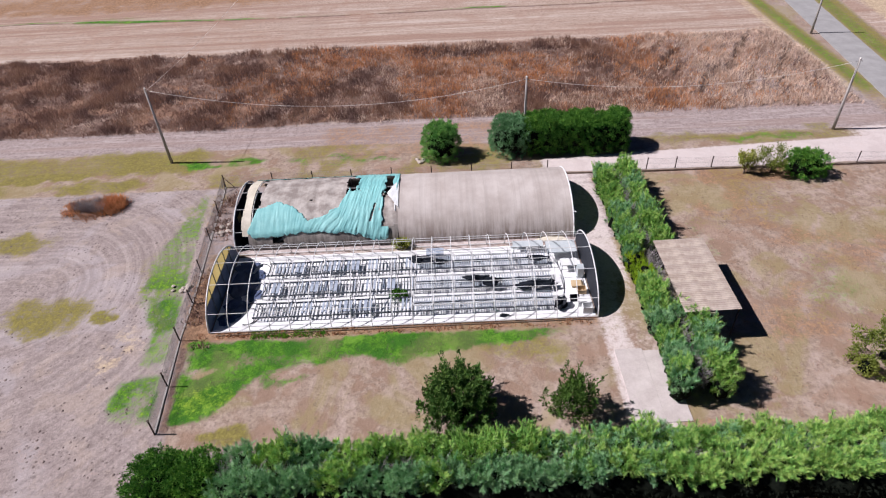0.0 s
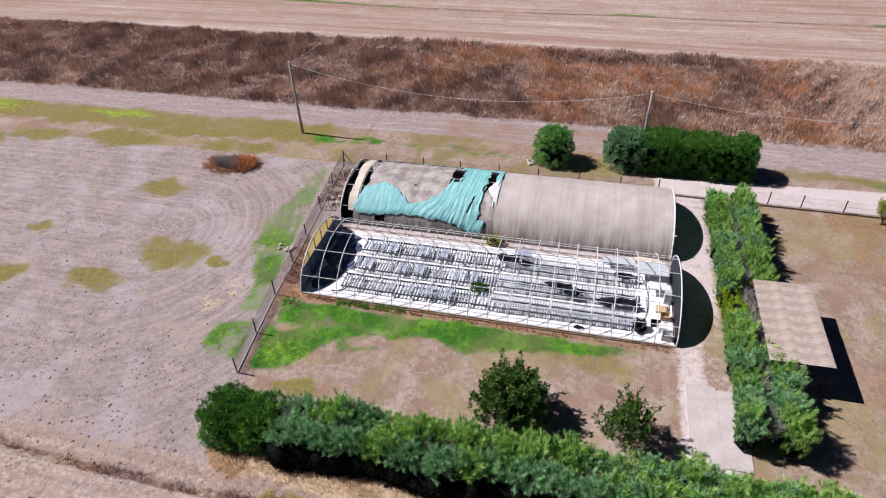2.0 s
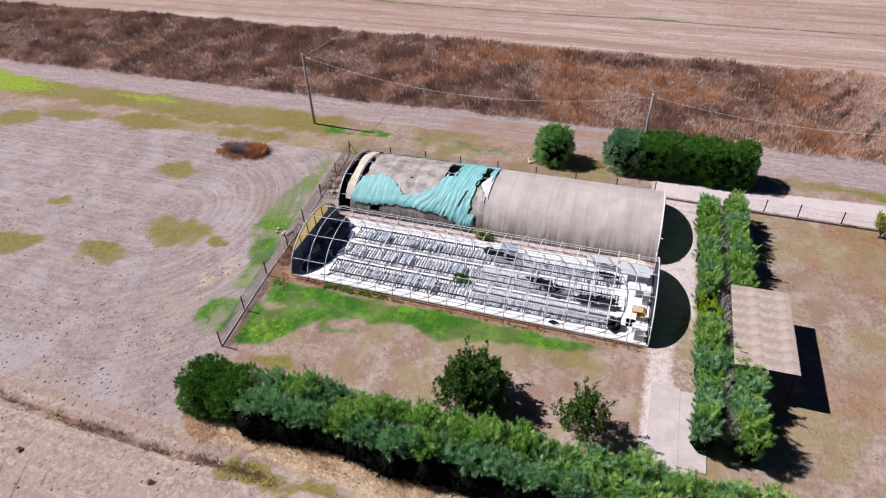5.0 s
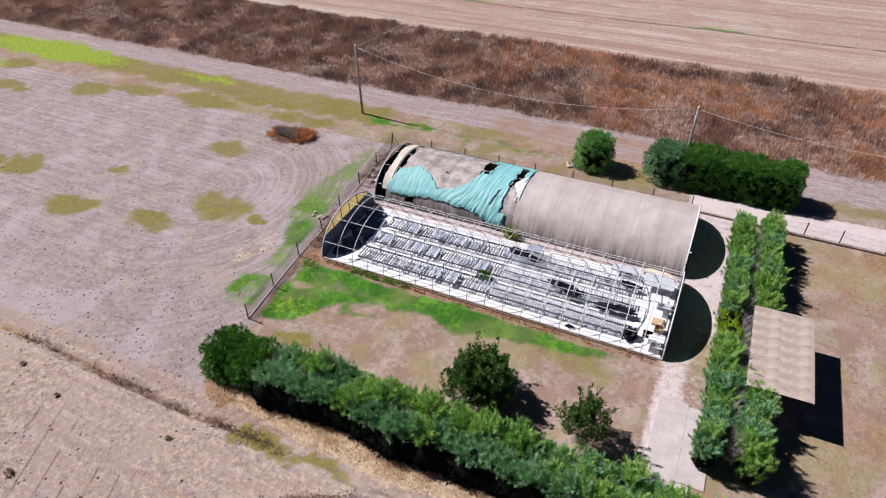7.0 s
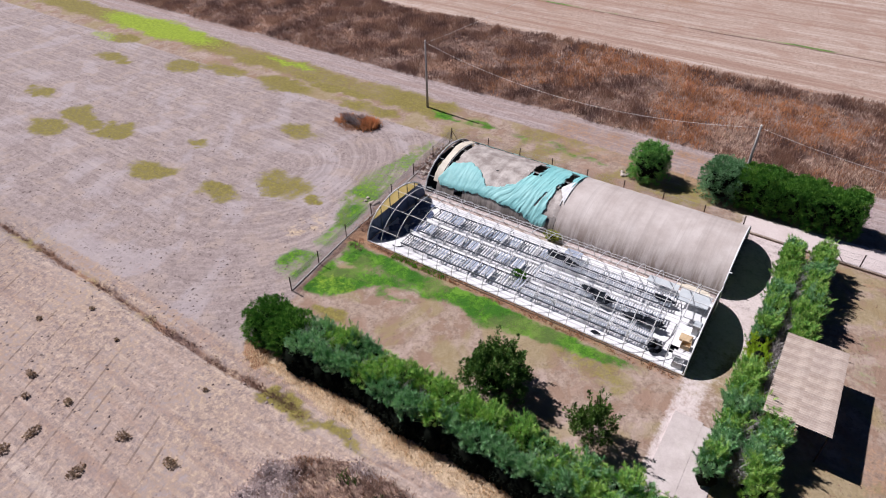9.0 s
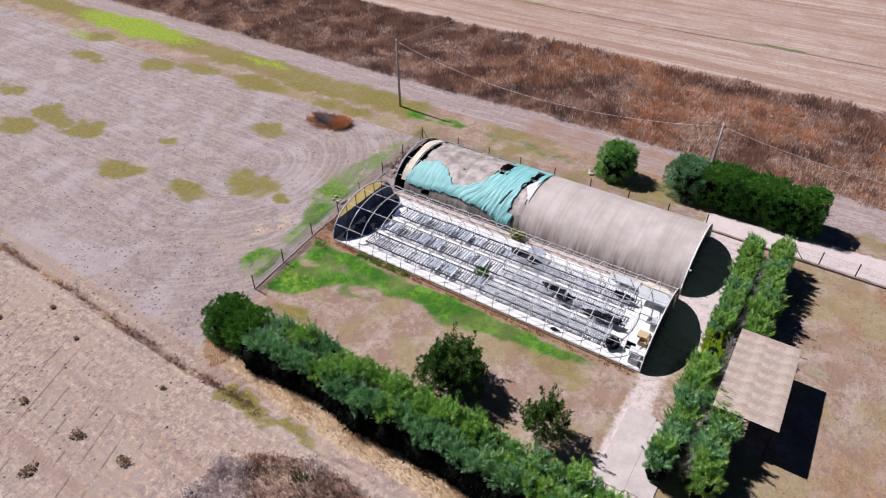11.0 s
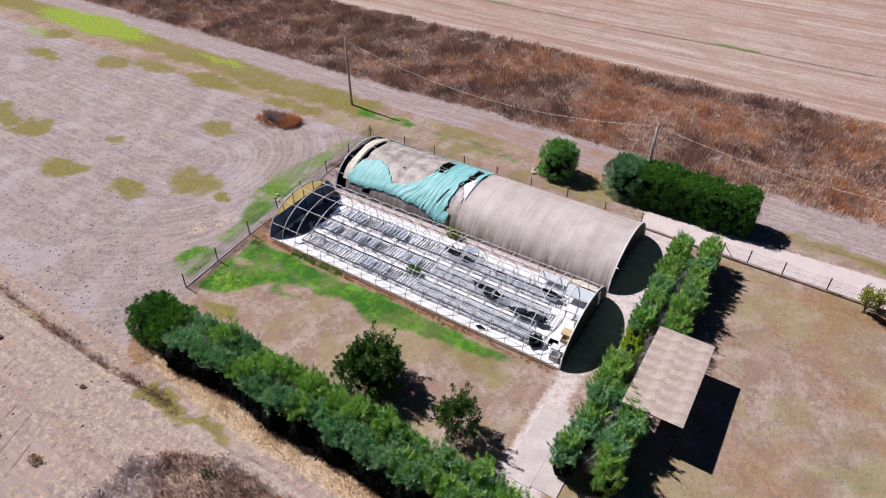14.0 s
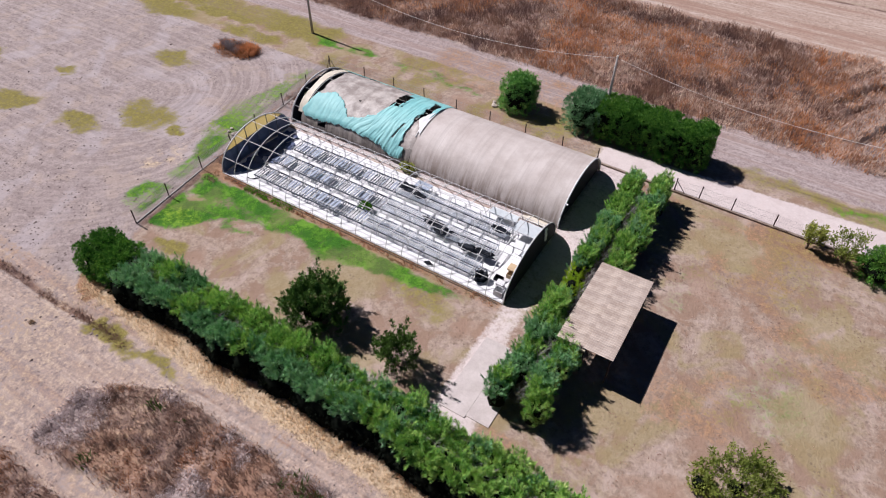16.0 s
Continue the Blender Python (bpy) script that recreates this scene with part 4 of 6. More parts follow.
for k, (x, y, z, sx, sy, sz) in enumerate(((20.9, 4.3, 0.55, 1.0, 0.42, 0.34), (22.1, 3.9, 0.55, 0.9, 0.45, 0.28), (24.9, 3.2, 0.55, 0.9, 0.4, 0.28), (26.4, 3.4, 0.55, 0.9, 0.34, 0.24),
                                           (27.3, 1.25, 0.04, 0.55, 0.5, 0.75), (16.4, 7.0, 0.55, 1.0, 0.5, 0.25), (17.8, 6.6, 0.55, 0.8, 0.35, 0.2), (26.2, 6.6, 0.55, 0.9, 0.35, 0.22), (22.8, 0.5, 0.05, 0.35, 0.2, 0.1))):
    crumple("black_sheet", "crumpled black plastic sheeting", "plastic sheet", (x, y, z), (sx * 1.3, sy * 1.3, sz * 1.3), M_BLACK, 20 + k)
for k, (x, y, sx, sy, sz) in enumerate(((1.5, 5.2, 1.4, 2.0, 0.3), (1.5, 2.6, 1.2, 1.5, 0.25), (1.3, 7.4, 1.1, 1.2, 0.3), (2.6, 4.0, 0.8, 0.9, 0.22), (2.4, 6.4, 0.8, 0.9, 0.2), (1.0, 1.4, 0.9, 0.8, 0.2))):
    crumple("black_film", "slumped pile of black plastic film on the cloth", "plastic sheet", (x, y, 0.04), (sx, sy, sz), M_FILM, 40 + k)
for k, (x, y, r) in enumerate(((3.1, 1.9, 0.95), (3.0, 4.6, 0.75), (2.9, 7.0, 0.8), (3.0, 1.6, 0.75))):
    g = Geo()
    turns = [(r * (1 + 0.04 * math.sin(3 * t)) * math.cos(t), r * 1.25 * math.sin(t), 0.05 + 0.012 * t) for t in np.linspace(-1.9, 1.9 + 1.2 * (k % 2), 26)]
    g.tube(turns, 0.03, 6)
    thing("irrigation_hose", "loose black irrigation hose in a wide loop", "hose", at=(x - 0.4, y, 0.02), data=g.mesh("irrigation_hose", M_BLACK, smooth=True))


def table(x, y, lx, ly, h, mat, label):
    t = thing("work_table", label, "table", at=(x, y, 0.03))
    g = Geo()
    g.box(0, 0, h - 0.05, lx, ly, h)
    g.box(0.02, 0.02, h - 0.12, lx - 0.02, 0.05, h - 0.05)
    part("tabletop", g.mesh("tabletop", mat), t)
    g = Geo()
    g.box(-0.03, -0.03, 0, 0.03, 0.03, h - 0.05)
    leg = g.mesh("leg", M_BENCH)
    for a in (0.08, lx - 0.08):
        for b in (0.08, ly - 0.08):
            part("leg", leg, t, at=(a, b, 0))
    return t


table(27.1, 6.9, 2.5, 1.5, 0.85, M_SHEETMETAL, "pale sheet-metal work table by the end wall")
table(24.3, 7.9, 2.6, 0.8, 0.8, M_SHEETMETAL, "long pale metal table along the edge")
table(28.0, 5.2, 1.4, 0.9, 0.8, M_WHITE, "white work table with dark gap beneath")
table(16.8, 7.4, 1.5, 0.9, 0.75, M_TRAY, "grey table holding a flat tray")


def crate(name, label, category, x, y, lx, ly, h, mat, open_top=True, z=0.04):
    g, w = Geo(), 0.035
    if open_top:
        g.box(0, 0, 0, lx, ly, w)
        g.box(0, 0, w, lx, w, h)
        g.box(0, ly - w, w, lx, ly, h)
        g.box(0, w, w, w, ly - w, h)
        g.box(lx - w, w, w, lx, ly - w, h)
    else:
        g.box(0, 0, 0, lx, ly, h)
        g.box(-0.02, -0.02, h, lx + 0.02, ly + 0.02, h + 0.05)
    return thing(name, label, category, at=(x, y, z), data=g.mesh(name, mat))


crate("storage_box", "white plastic box with dark opening", "box", 28.9, 0.35, 0.75, 0.6, 0.6, M_WHITE)
crate("storage_box", "white lidded plastic box", "box", 28.7, 1.1, 0.6, 0.5, 0.55, M_WHITE, False)
crate("cardboard_box", "open tan cardboard box beside the end wall", "box", 28.9, 2.5, 0.7, 0.6, 0.4, M_CARD)
crate("cardboard_box", "flattened tan cardboard boxes", "box", 28.6, 3.3, 0.9, 0.7, 0.15, M_CARD, False)
crate("plastic_tub", "black plastic tub among the boxes", "tub", 28.2, 1.7, 0.7, 0.5, 0.35, M_BLACK)
crate("control_cabinet", "grey metal cabinet standing beside the end wall", "cabinet", 29.2, 4.4, 0.5, 0.6, 1.0, M_SHEETMETAL, False)

crumple("plastic_sheet", "cream plastic sheet lying flat between the tunnels", "plastic sheet", (28.0, 9.75, 0.03), (1.7, 0.42, 0.10), M_PALESTRIP, 71)
crumple("plastic_sheet", "grey plastic sheet slumped beside the benches", "plastic sheet", (25.0, 8.75, 0.05), (1.3, 0.35, 0.16), M_SHEETMETAL, 72)

# ---- the covered tunnel ----
MID1, X1 = 14.8, -0.35
covered = thing("greenhouse", "tunnel greenhouse with dusty brown sheeting, torn at one end", "greenhouse")
hoop1 = hoop(MID1)
for k in range(20):
    part("hoop", hoop1, covered, at=(X1 + k * 30.25 / 19, 0, 0))
for deg in (30, 62, 90, 118, 150):
    part("purlin", line(arch(X1, deg, MID1, -0.04), arch(29.9, deg, MID1, -0.04), 0.024, M_STEEL, "purlin"), covered)
part("main_cover", sheet(14.35, 29.92, 0, 180, MID1, 0.06, 0.26, 4).mesh("main_cover", M_COVER, smooth=True), covered, "dusty brown plastic cover, taut and streaked")
g = Geo()
g.tube([arch(14.5 - 0.5 * math.sin(radians(d)), d, MID1, 0.075) for d in np.linspace(50, 122, 24)], 0.045, 6)
part("cover_hem", g.mesh("cover_hem", M_WHITE, smooth=True), covered, "white folded hem of the cover")


def old_left(x, a):
    ragged = 0.35 * (float(fbm(x * 2, a / 10, 1.0, 71)) - 0.5)
    if x < 1.8 + ragged * 0.4 or x > 14.38:
        return False
    if x > 13.05 + ragged:
        return (a < 72 + 30 * ragged and a > 20) or a > 116
    if abs(x - 10.2 - ragged) < 0.62 and 78 < a + 25 * ragged < 118:
        return False
    if a < 24:
        return False
    return float(fbm(x, a / 14, 0.9, 73)) > 0.17


part("old_cover", sheet(1.6, 14.4, 20, 176, MID1, 0.05, 0.13, 2.0, old_left,
                        lambda x, a: -0.03 * math.sin(math.pi * ((x - X1) / 1.592 % 1.0)) ** 2 + 0.10 * (float(fbm(x, a / 16, 0.8, 75)) - 0.5) + 0.05 * (float(fbm(x * 0.5, a / 9, 0.35, 76)) - 0.5)).mesh("old_cover", M_OLDCOVER, smooth=True), covered, "bleached torn older cover")
part("cover_strip", sheet(0.30, 1.14, 24, 150, MID1, 0.05, 0.07, 3, lambda x, a: x > 0.38 + 0.08 * math.sin(a / 9)).mesh("cover_strip", M_PALESTRIP, smooth=True), covered, "loose pale strip of cover")
part("side_skirt", sheet(0.9, 14.3, 0, 36, MID1, 0.055, 0.12, 2, lambda x, a: a < 30 + 8 * (float(fbm(x * 1.4, 0.0, 1.0, 78)) - 0.5) and not (3.1 < x < 4.0 and a > 12)).mesh("side_skirt", M_SKIRT), covered, "grimy grey side skirt")
part("far_skirt", sheet(0.5, 14.3, 158, 180, MID1, 0.075, 0.3, 3).mesh("far_skirt", M_SKIRT), covered, "grimy grey side skirt")
g = Geo()
g.tube([arch(0, d, MID1, 0.05) for d in np.linspace(0, 180, 33)], 0.07, 6)
part("end_rim", g.mesh("end_rim", M_WHITE, smooth=True), covered, "white end arch", (29.95, 0, 0))
part("end_rim", g.mesh("end_rim", M_STEEL, smooth=True), covered, "pale end arch", (X1 - 0.02, 0, 0))
part("end_wall", gable(MID1, 0, RISE - 0.06).mesh("end_wall", M_GABLE), covered, "end wall sheet in a near-black shade colour", (29.75, 0, 0))
part("end_wall", gable(MID1, 0, RISE - 0.3).mesh("end_wall", M_GABLE), covered, "dark blue-black end wall", (X1, 0, 0))
g = Geo()
g.box(0, 0, 0, 0.03, 0.95, 0.62)
part("window_panel", g.mesh("window_panel", M_PALEGLOW), covered, "small translucent yellow panel", (X1 + 0.045, 12.3, 1.5))
part("torn_fold", sheet(13.2, 14.4, 52, 94, MID1, 0.11, 0.06, 1.0, lambda x, a: x > 13.35 + 0.9 * abs(a - 76) / 20 + 0.25 * (float(fbm(x * 2, a / 8, 0.6, 87)) - 0.5), lambda x, a: 0.07 * float(fbm(x * 2, a / 12, 0.5, 88))).mesh("torn_fold", M_WHITE, smooth=True), covered, "white torn fold of sheeting")
g = Geo()
g.box(-0.12, -0.06, -0.05, 0.14, 0.06, 0.05)
part("lamp_bracket", g.mesh("lamp_bracket", M_WHITE), covered, "small white bracket", arch(30.05, 38, MID1, 0.1))
# black floor sheet that stands for the shade inside the tunnel
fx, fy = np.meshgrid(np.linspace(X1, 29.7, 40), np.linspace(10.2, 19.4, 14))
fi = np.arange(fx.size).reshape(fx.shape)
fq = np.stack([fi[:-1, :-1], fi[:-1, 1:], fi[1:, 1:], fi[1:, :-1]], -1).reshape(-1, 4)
thing("floor", "black sheet standing for the shade inside the covered tunnel", "floor", kind="structure", data=quick_mesh("floor", np.stack([fx, fy, 0.012 + 0.02 * fbm(fx, fy, 1, 8)], -1).reshape(-1, 3), fq, M_BLACK, True))


# teal netting draped over the torn half
def net_span(x):
    lo = np.interp(x, [0.9, 1.4, 3.3, 5.6, 7.4, 9.5, 10.8, 12.0, 12.8, 13.4, 14.4], [28, 21, 21, 27, 25, 23, 21, 12, 9, 14, 95])
    hi = np.interp(x, [0.9, 1.6, 3.6, 4.7, 5.5, 6.4, 8.0, 9.0, 9.8, 10.6, 14.4], [32, 60, 68, 62, 53, 43, 50, 60, 84, 150, 152])
    return lo, hi


def net_left(x, a):
    lo, hi = net_span(x)
    rag = float(fbm(x * 1.6, a / 12, 0.7, 81)) - 0.5
    if not lo + 8 * rag < a < hi + 10 * rag:
        return False
    if x > 12.95 + 0.4 * rag and a < 86 + 30 * rag:
        return a < 30 and x < 13.5
    if 13.05 < x + rag < 14.0 and 74 < a < 116:
        return False
    if abs(x - 10.3 - 0.6 * rag) < 0.38 and 82 < a < 112:
        return False
    if abs(x - 12.1 - 0.02 * (a - 50)) < 0.10 and 38 < a < 62:
        return False
    return True


def net_folds(x, a):
    u = x * 2.2 - a / 22.0 * float(np.interp(x, [5, 9, 12], [0.2, 2.2, 0.6]))
    amp = float(np.interp(x, [1, 5, 8, 11, 14], [0.03, 0.04, 0.09, 0.13, 0.10]))
    hang = 0.10 * math.exp(-(((a - float(net_span(x)[0]) - 6) / 7) ** 2))
    fine = 0.07 * float(np.interp(x, [1, 7, 10], [0.3, 0.6, 1.0])) * (float(fbm(u * 3.4, a / 34.0, 0.5, 84, 2)) - 0.5)
    return amp * (float(fbm(u, a / 40.0 + x * 0.2, 0.55, 83, 3)) - 0.35) + fine + hang


shade_net = thing("shade_net", "torn teal shade netting draped in folds over the tunnel", "netting")
# strip set past the ridge to lie on the outline in the camera's view
outline_left = lambda x, a: 131 + 3 * math.sin(x * 1.7) < a < 140 + 14 * float(fbm(x, 0.0, 1.6, 89)) and float(fbm(x, a / 10, 0.8, 90)) > 0.3
for name, skin, label in (("drape", sheet(0.9, 14.4, 8, 156, MID1, 0.10, 0.065, 1.0, net_left, net_folds), "hanging folds of teal net"),
                          ("ridge_strip", sheet(0.3, 10.4, 126, 156, MID1, 0.075, 0.1, 1.0, outline_left, lambda x, a: 0.07 * float(fbm(x * 2, a / 12, 0.5, 91))), "narrow strip placed on the tunnel's outline as the camera sees it")):
    ob = part(name, skin.mesh(name, M_TEAL, smooth=True), shade_net, label)
    ob.modifiers.new("thickness", "SOLIDIFY").thickness = 0.015

# ---- open shed ----
shed = thing("open_shed", "open shed with a bleached corrugated roof on thin posts", "shed")
SX0, SX1, SY0, SY1 = 35.3, 39.3, -2.6, 5.55
g = Geo()
ny, w = 13, 1.02
wave = [(-0.5 * w + w * i / 24, 0.035 * math.cos(2 * math.pi * i / 4.8)) for i in range(25)]
ln = (SX1 - SX0) / 2 + 0.06
top = [(x, y, z) for x in (0, ln) for y, z in wave]
g.add(top + [(x, y, z - 0.012) for x, y, z in top],
      [(i, i + 1, 25 + i + 1, 25 + i) for i in range(24)] + [(50 + i, 75 + i, 75 + i + 1, 50 + i + 1) for i in range(24)]
      + [(i, 50 + i, 51 + i, i + 1) for i in range(24)] + [(25 + i, 26 + i, 76 + i, 75 + i) for i in range(24)])
roof_sheet = g.mesh("roof_sheet", M_ROOF)
for r in range(2):
    for k in range(8):
        ob = part("roof_sheet", roof_sheet, shed, at=(SX0 + r * (ln - 0.12), SY0 + w * (k + 0.5), 2.72 + 0.045 * r + 0.008 * (k % 2)))
        ob.rotation_euler = (0, radians(-1.2), 0)
for x in (SX0 + 0.2, 37.3, SX1 - 0.15):
    g = Geo()
    g.box(-0.05, SY0 + 0.05, -0.08, 0.05, SY1 - 0.05, 0.0)
    part("beam", g.mesh("beam", M_WOOD), shed, at=(x, 0, 2.68 + 0.021 * (x - SX0)))
    for y in (SY0 + 0.15, 1.5, SY1 - 0.15):
        g = Geo()
        g.tube([(0, 0, -0.05), (0, 0, 2.62)], 0.05, 8)
        part("post", g.mesh("post", M_RUST, smooth=True), shed, at=(x, y, 0))
g = Geo()
g.box(0, 0, 0, 1.1, 0.16, 0.14)
part("fascia", g.mesh("fascia", M_CREAM), shed, "short cream fascia board", (36.3, SY0 - 0.12, 2.52))

# ---- fences ----
def fence(name, label, posts, braces=(), net=True, height=1.45, mesh_gap=0.16, wire=0.004):
    f = thing(name, label, "fence")
    rnd = random.Random(len(posts))
    g = Geo()
    g.box(-0.05, -0.016, -0.1, 0.05, 0.016, height)
    g.box(-0.016, -0.05, -0.1, 0.016, 0.05, height)
    g.box(-0.06, -0.06, height, 0.06, 0.06, height + 0.03)
    post = g.mesh("post", M_RUST)
    for x, y in posts:
        ob = part("post", post, f, at=(x, y, 0))
        ob.rotation_euler = (radians(3) * (rnd.random() - 0.5), radians(3) * (rnd.random() - 0.5), 0)
    for (x, y), (dx, dy) in braces:
        part("brace", line((x + dx, y + dy, -0.05), (x, y, height - 0.2), 0.03, M_RUST, "brace"), f)
    for z in (0.25, 0.8, height - 0.08):
        for (x0, y0), (x1, y1) in zip(posts, posts[1:]):
            g = Geo()
            g.tube([(x0, y0, z), (0.5 * (x0 + x1), 0.5 * (y0 + y1), z - 0.03), (x1, y1, z)], 0.008, 4)
            part("strand", g.mesh("strand", M_WIRE), f)
    if net:
        for (x0, y0), (x1, y1) in zip(posts, posts[1:]):
            g = Geo()
            d = Vector((x1 - x0, y1 - y0, 0))
            n = int(d.length / mesh_gap)
            for i in range(n):
                p = Vector((x0, y0, 0)) + d * (i / n)
                g.box(-wire, -wire, 0.03, wire, wire, height - 0.1, at=p)
            for z in np.arange(0.1, height - 0.1, mesh_gap):
                g.tube([(x0, y0, z), (x1, y1, z)], wire, 3)
            part("netting", g.mesh("netting", M_WIRE), f, "rusty wire netting")
    return f


WEST = [(-1.2, -9.0), (-1.65, -5.05), (-2.15, -0.65), (-2.4, 3.5), (-2.75, 7.3), (-3.2, 11.8), (-3.6, 16.1), (-4.1, 20.8)]
NORTH = [(-4.1, 20.8), (0.85, 20.9), (5.05, 20.8), (9.1, 20.8), (13.2, 20.75), (17.3, 20.7), (21.4, 20.75), (25.5, 20.7), (29.2, 20.8)]
YARD = [(36.95, 20.3), (39.2, 20.35), (42.1, 20.25), (45.7, 20.1), (49.5, 20.0), (53.4, 19.9), (57.0, 19.8), (60.2, 19.75), (64.0, 19.7)]
fence("wire_fence", "rusty iron posts with wire netting beside the field", WEST, ((WEST[7], (0.9, 0.0)), (WEST[7], (0.25, -1.0))), mesh_gap=0.12, wire=0.0055)
fence("wire_fence", "rusty iron posts with wire netting behind the tunnel", NORTH)
fence("wire_fence", "rusty iron posts with wire netting along the gravel drive", YARD, ((YARD[0], (1.1, 0.0)),), wire=0.0025)


def kerb(name, pts, w, h, label, mat=M_KERB):
    k = thing(name, label, "kerb", kind="structure")
    for (x0, y0), (x1, y1) in zip(pts, pts[1:]):
        d = Vector((x1 - x0, y1 - y0, 0))
        n = max(1, round(d.length / 2.0))
        ang = math.atan2(d.y, d.x)
        g = Geo()
        g.box(0.01, -w / 2, -0.15, d.length / n - 0.01, w / 2, h)
        me = g.mesh("kerb_stone", mat)
        for i in range(n):
            p = Vector((x0, y0, 0)) + d * (i / n)
            ob = part("kerb_stone", me, k, at=p)
            ob.rotation_euler = (0, 0, ang)


kerb("kerb", [(29.3, 20.55), (36.9, 20.28), (64, 19.68)], 0.22, 0.16, "low weathered concrete kerb under the fence")
kerb("kerb", WEST, 0.13, 0.05, "low soil-stained concrete kerb under the fence", M_POLE)


# ---- poles and cables ----
def pole(x, y, h, label):
    p = thing("utility_pole", label, "utility pole", "roadside poles", at=(x, y, 0))
    g = Geo()
    g.tube([(0, 0, -0.3), (0, 0, h * 0.5), (0, 0, h)], 0.17, 12, r1=0.10)
    part("shaft", g.mesh("shaft", M_POLE, smooth=True), p)
    g = Geo()
    g.tube([(0, 0, h - 0.02), (0, 0, h + 0.10)], 0.12, 10, r1=0.08)
    part("cap", g.mesh("cap", M_CABLE, smooth=True), p, "pale cap")
    for s in (-1, 1):
        g = Geo()
        g.tube([(0.08 * s, 0, h - 0.25), (0.24 * s, 0, h - 0.22), (0.3 * s, 0, h - 0.3)], 0.025, 6)
        part("hook", g.mesh("hook", M_RUST), p)
    return p


pole(-11.55, 26.36, 8.75, "slim round concrete utility pole in grass")
pole(27.45, 26.5, 7.95, "slim round concrete utility pole in a bush")
pole(61.55, 27.0, 7.95, "slim round concrete utility pole beside the drive")
pole(72.3, 54.6, 8.0, "slim round utility pole beside the road")


def cable(a, b, sag, label, r=0.02):
    a, b = Vector(a), Vector(b)
    g = Geo()
    g.tube([a.lerp(b, t) - Vector((0, 0, 4 * sag * t * (1 - t))) for t in np.linspace(0, 1, 40)], r, 5)
    thing("overhead_cable", label, "cable", "overhead cables", data=g.mesh("overhead_cable", M_CABLE, smooth=True))


cable((-11.3, 26.36, 8.5), (27.2, 26.5, 7.7), 2.3, "sagging pale overhead cable between poles")
cable((27.7, 26.5, 7.7), (61.3, 27.0, 7.7), 1.7, "sagging pale overhead cable between poles")
cable((-11.5, 26.45, 8.5), (-9.2, 76.0, 8.3), 0.8, "thin overhead cable running over the weeds", 0.014)

# ---- plants ----
def sprays(points, axes, length, width, rng, fold=0.25, face=None):
    """Leaf blades: a folded quad of two sides at each point along its axis."""
    n = len(points)
    axes = axes / np.linalg.norm(axes, axis=1, keepdims=True)
    rand = rng.normal(size=(n, 3)) if face is None else face + rng.normal(0, 0.45, (n, 3))
    side = np.cross(axes, rand)
    side /= np.linalg.norm(side, axis=1, keepdims=True) + 1e-9
    nor = np.cross(axes, side)
    L = length * rng.uniform(0.6, 1.3, (n, 1))
    W = width * rng.uniform(0.6, 1.3, (n, 1))
    a = points
    b = points + axes * L * 0.5 + side * W * 0.5 - nor * W * fold
    c = points + axes * L
    d = points + axes * L * 0.5 - side * W * 0.5 - nor * W * fold
    v = np.stack([a, b, c, d], 1).reshape(-1, 3)
    f = np.arange(4 * n).reshape(-1, 4)
    return v, f


# near-black lump standing for the shade between a plant's leaves
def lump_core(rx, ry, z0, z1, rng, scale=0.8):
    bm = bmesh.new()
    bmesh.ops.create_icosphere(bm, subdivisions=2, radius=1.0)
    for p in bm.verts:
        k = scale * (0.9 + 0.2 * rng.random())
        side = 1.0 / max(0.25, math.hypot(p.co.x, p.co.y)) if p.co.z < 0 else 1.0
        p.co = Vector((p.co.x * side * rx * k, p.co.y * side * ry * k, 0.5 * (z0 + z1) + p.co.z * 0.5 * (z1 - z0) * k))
    me = bpy.data.meshes.new("shade_core")
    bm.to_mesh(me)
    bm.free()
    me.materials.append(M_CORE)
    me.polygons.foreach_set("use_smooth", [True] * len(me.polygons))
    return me


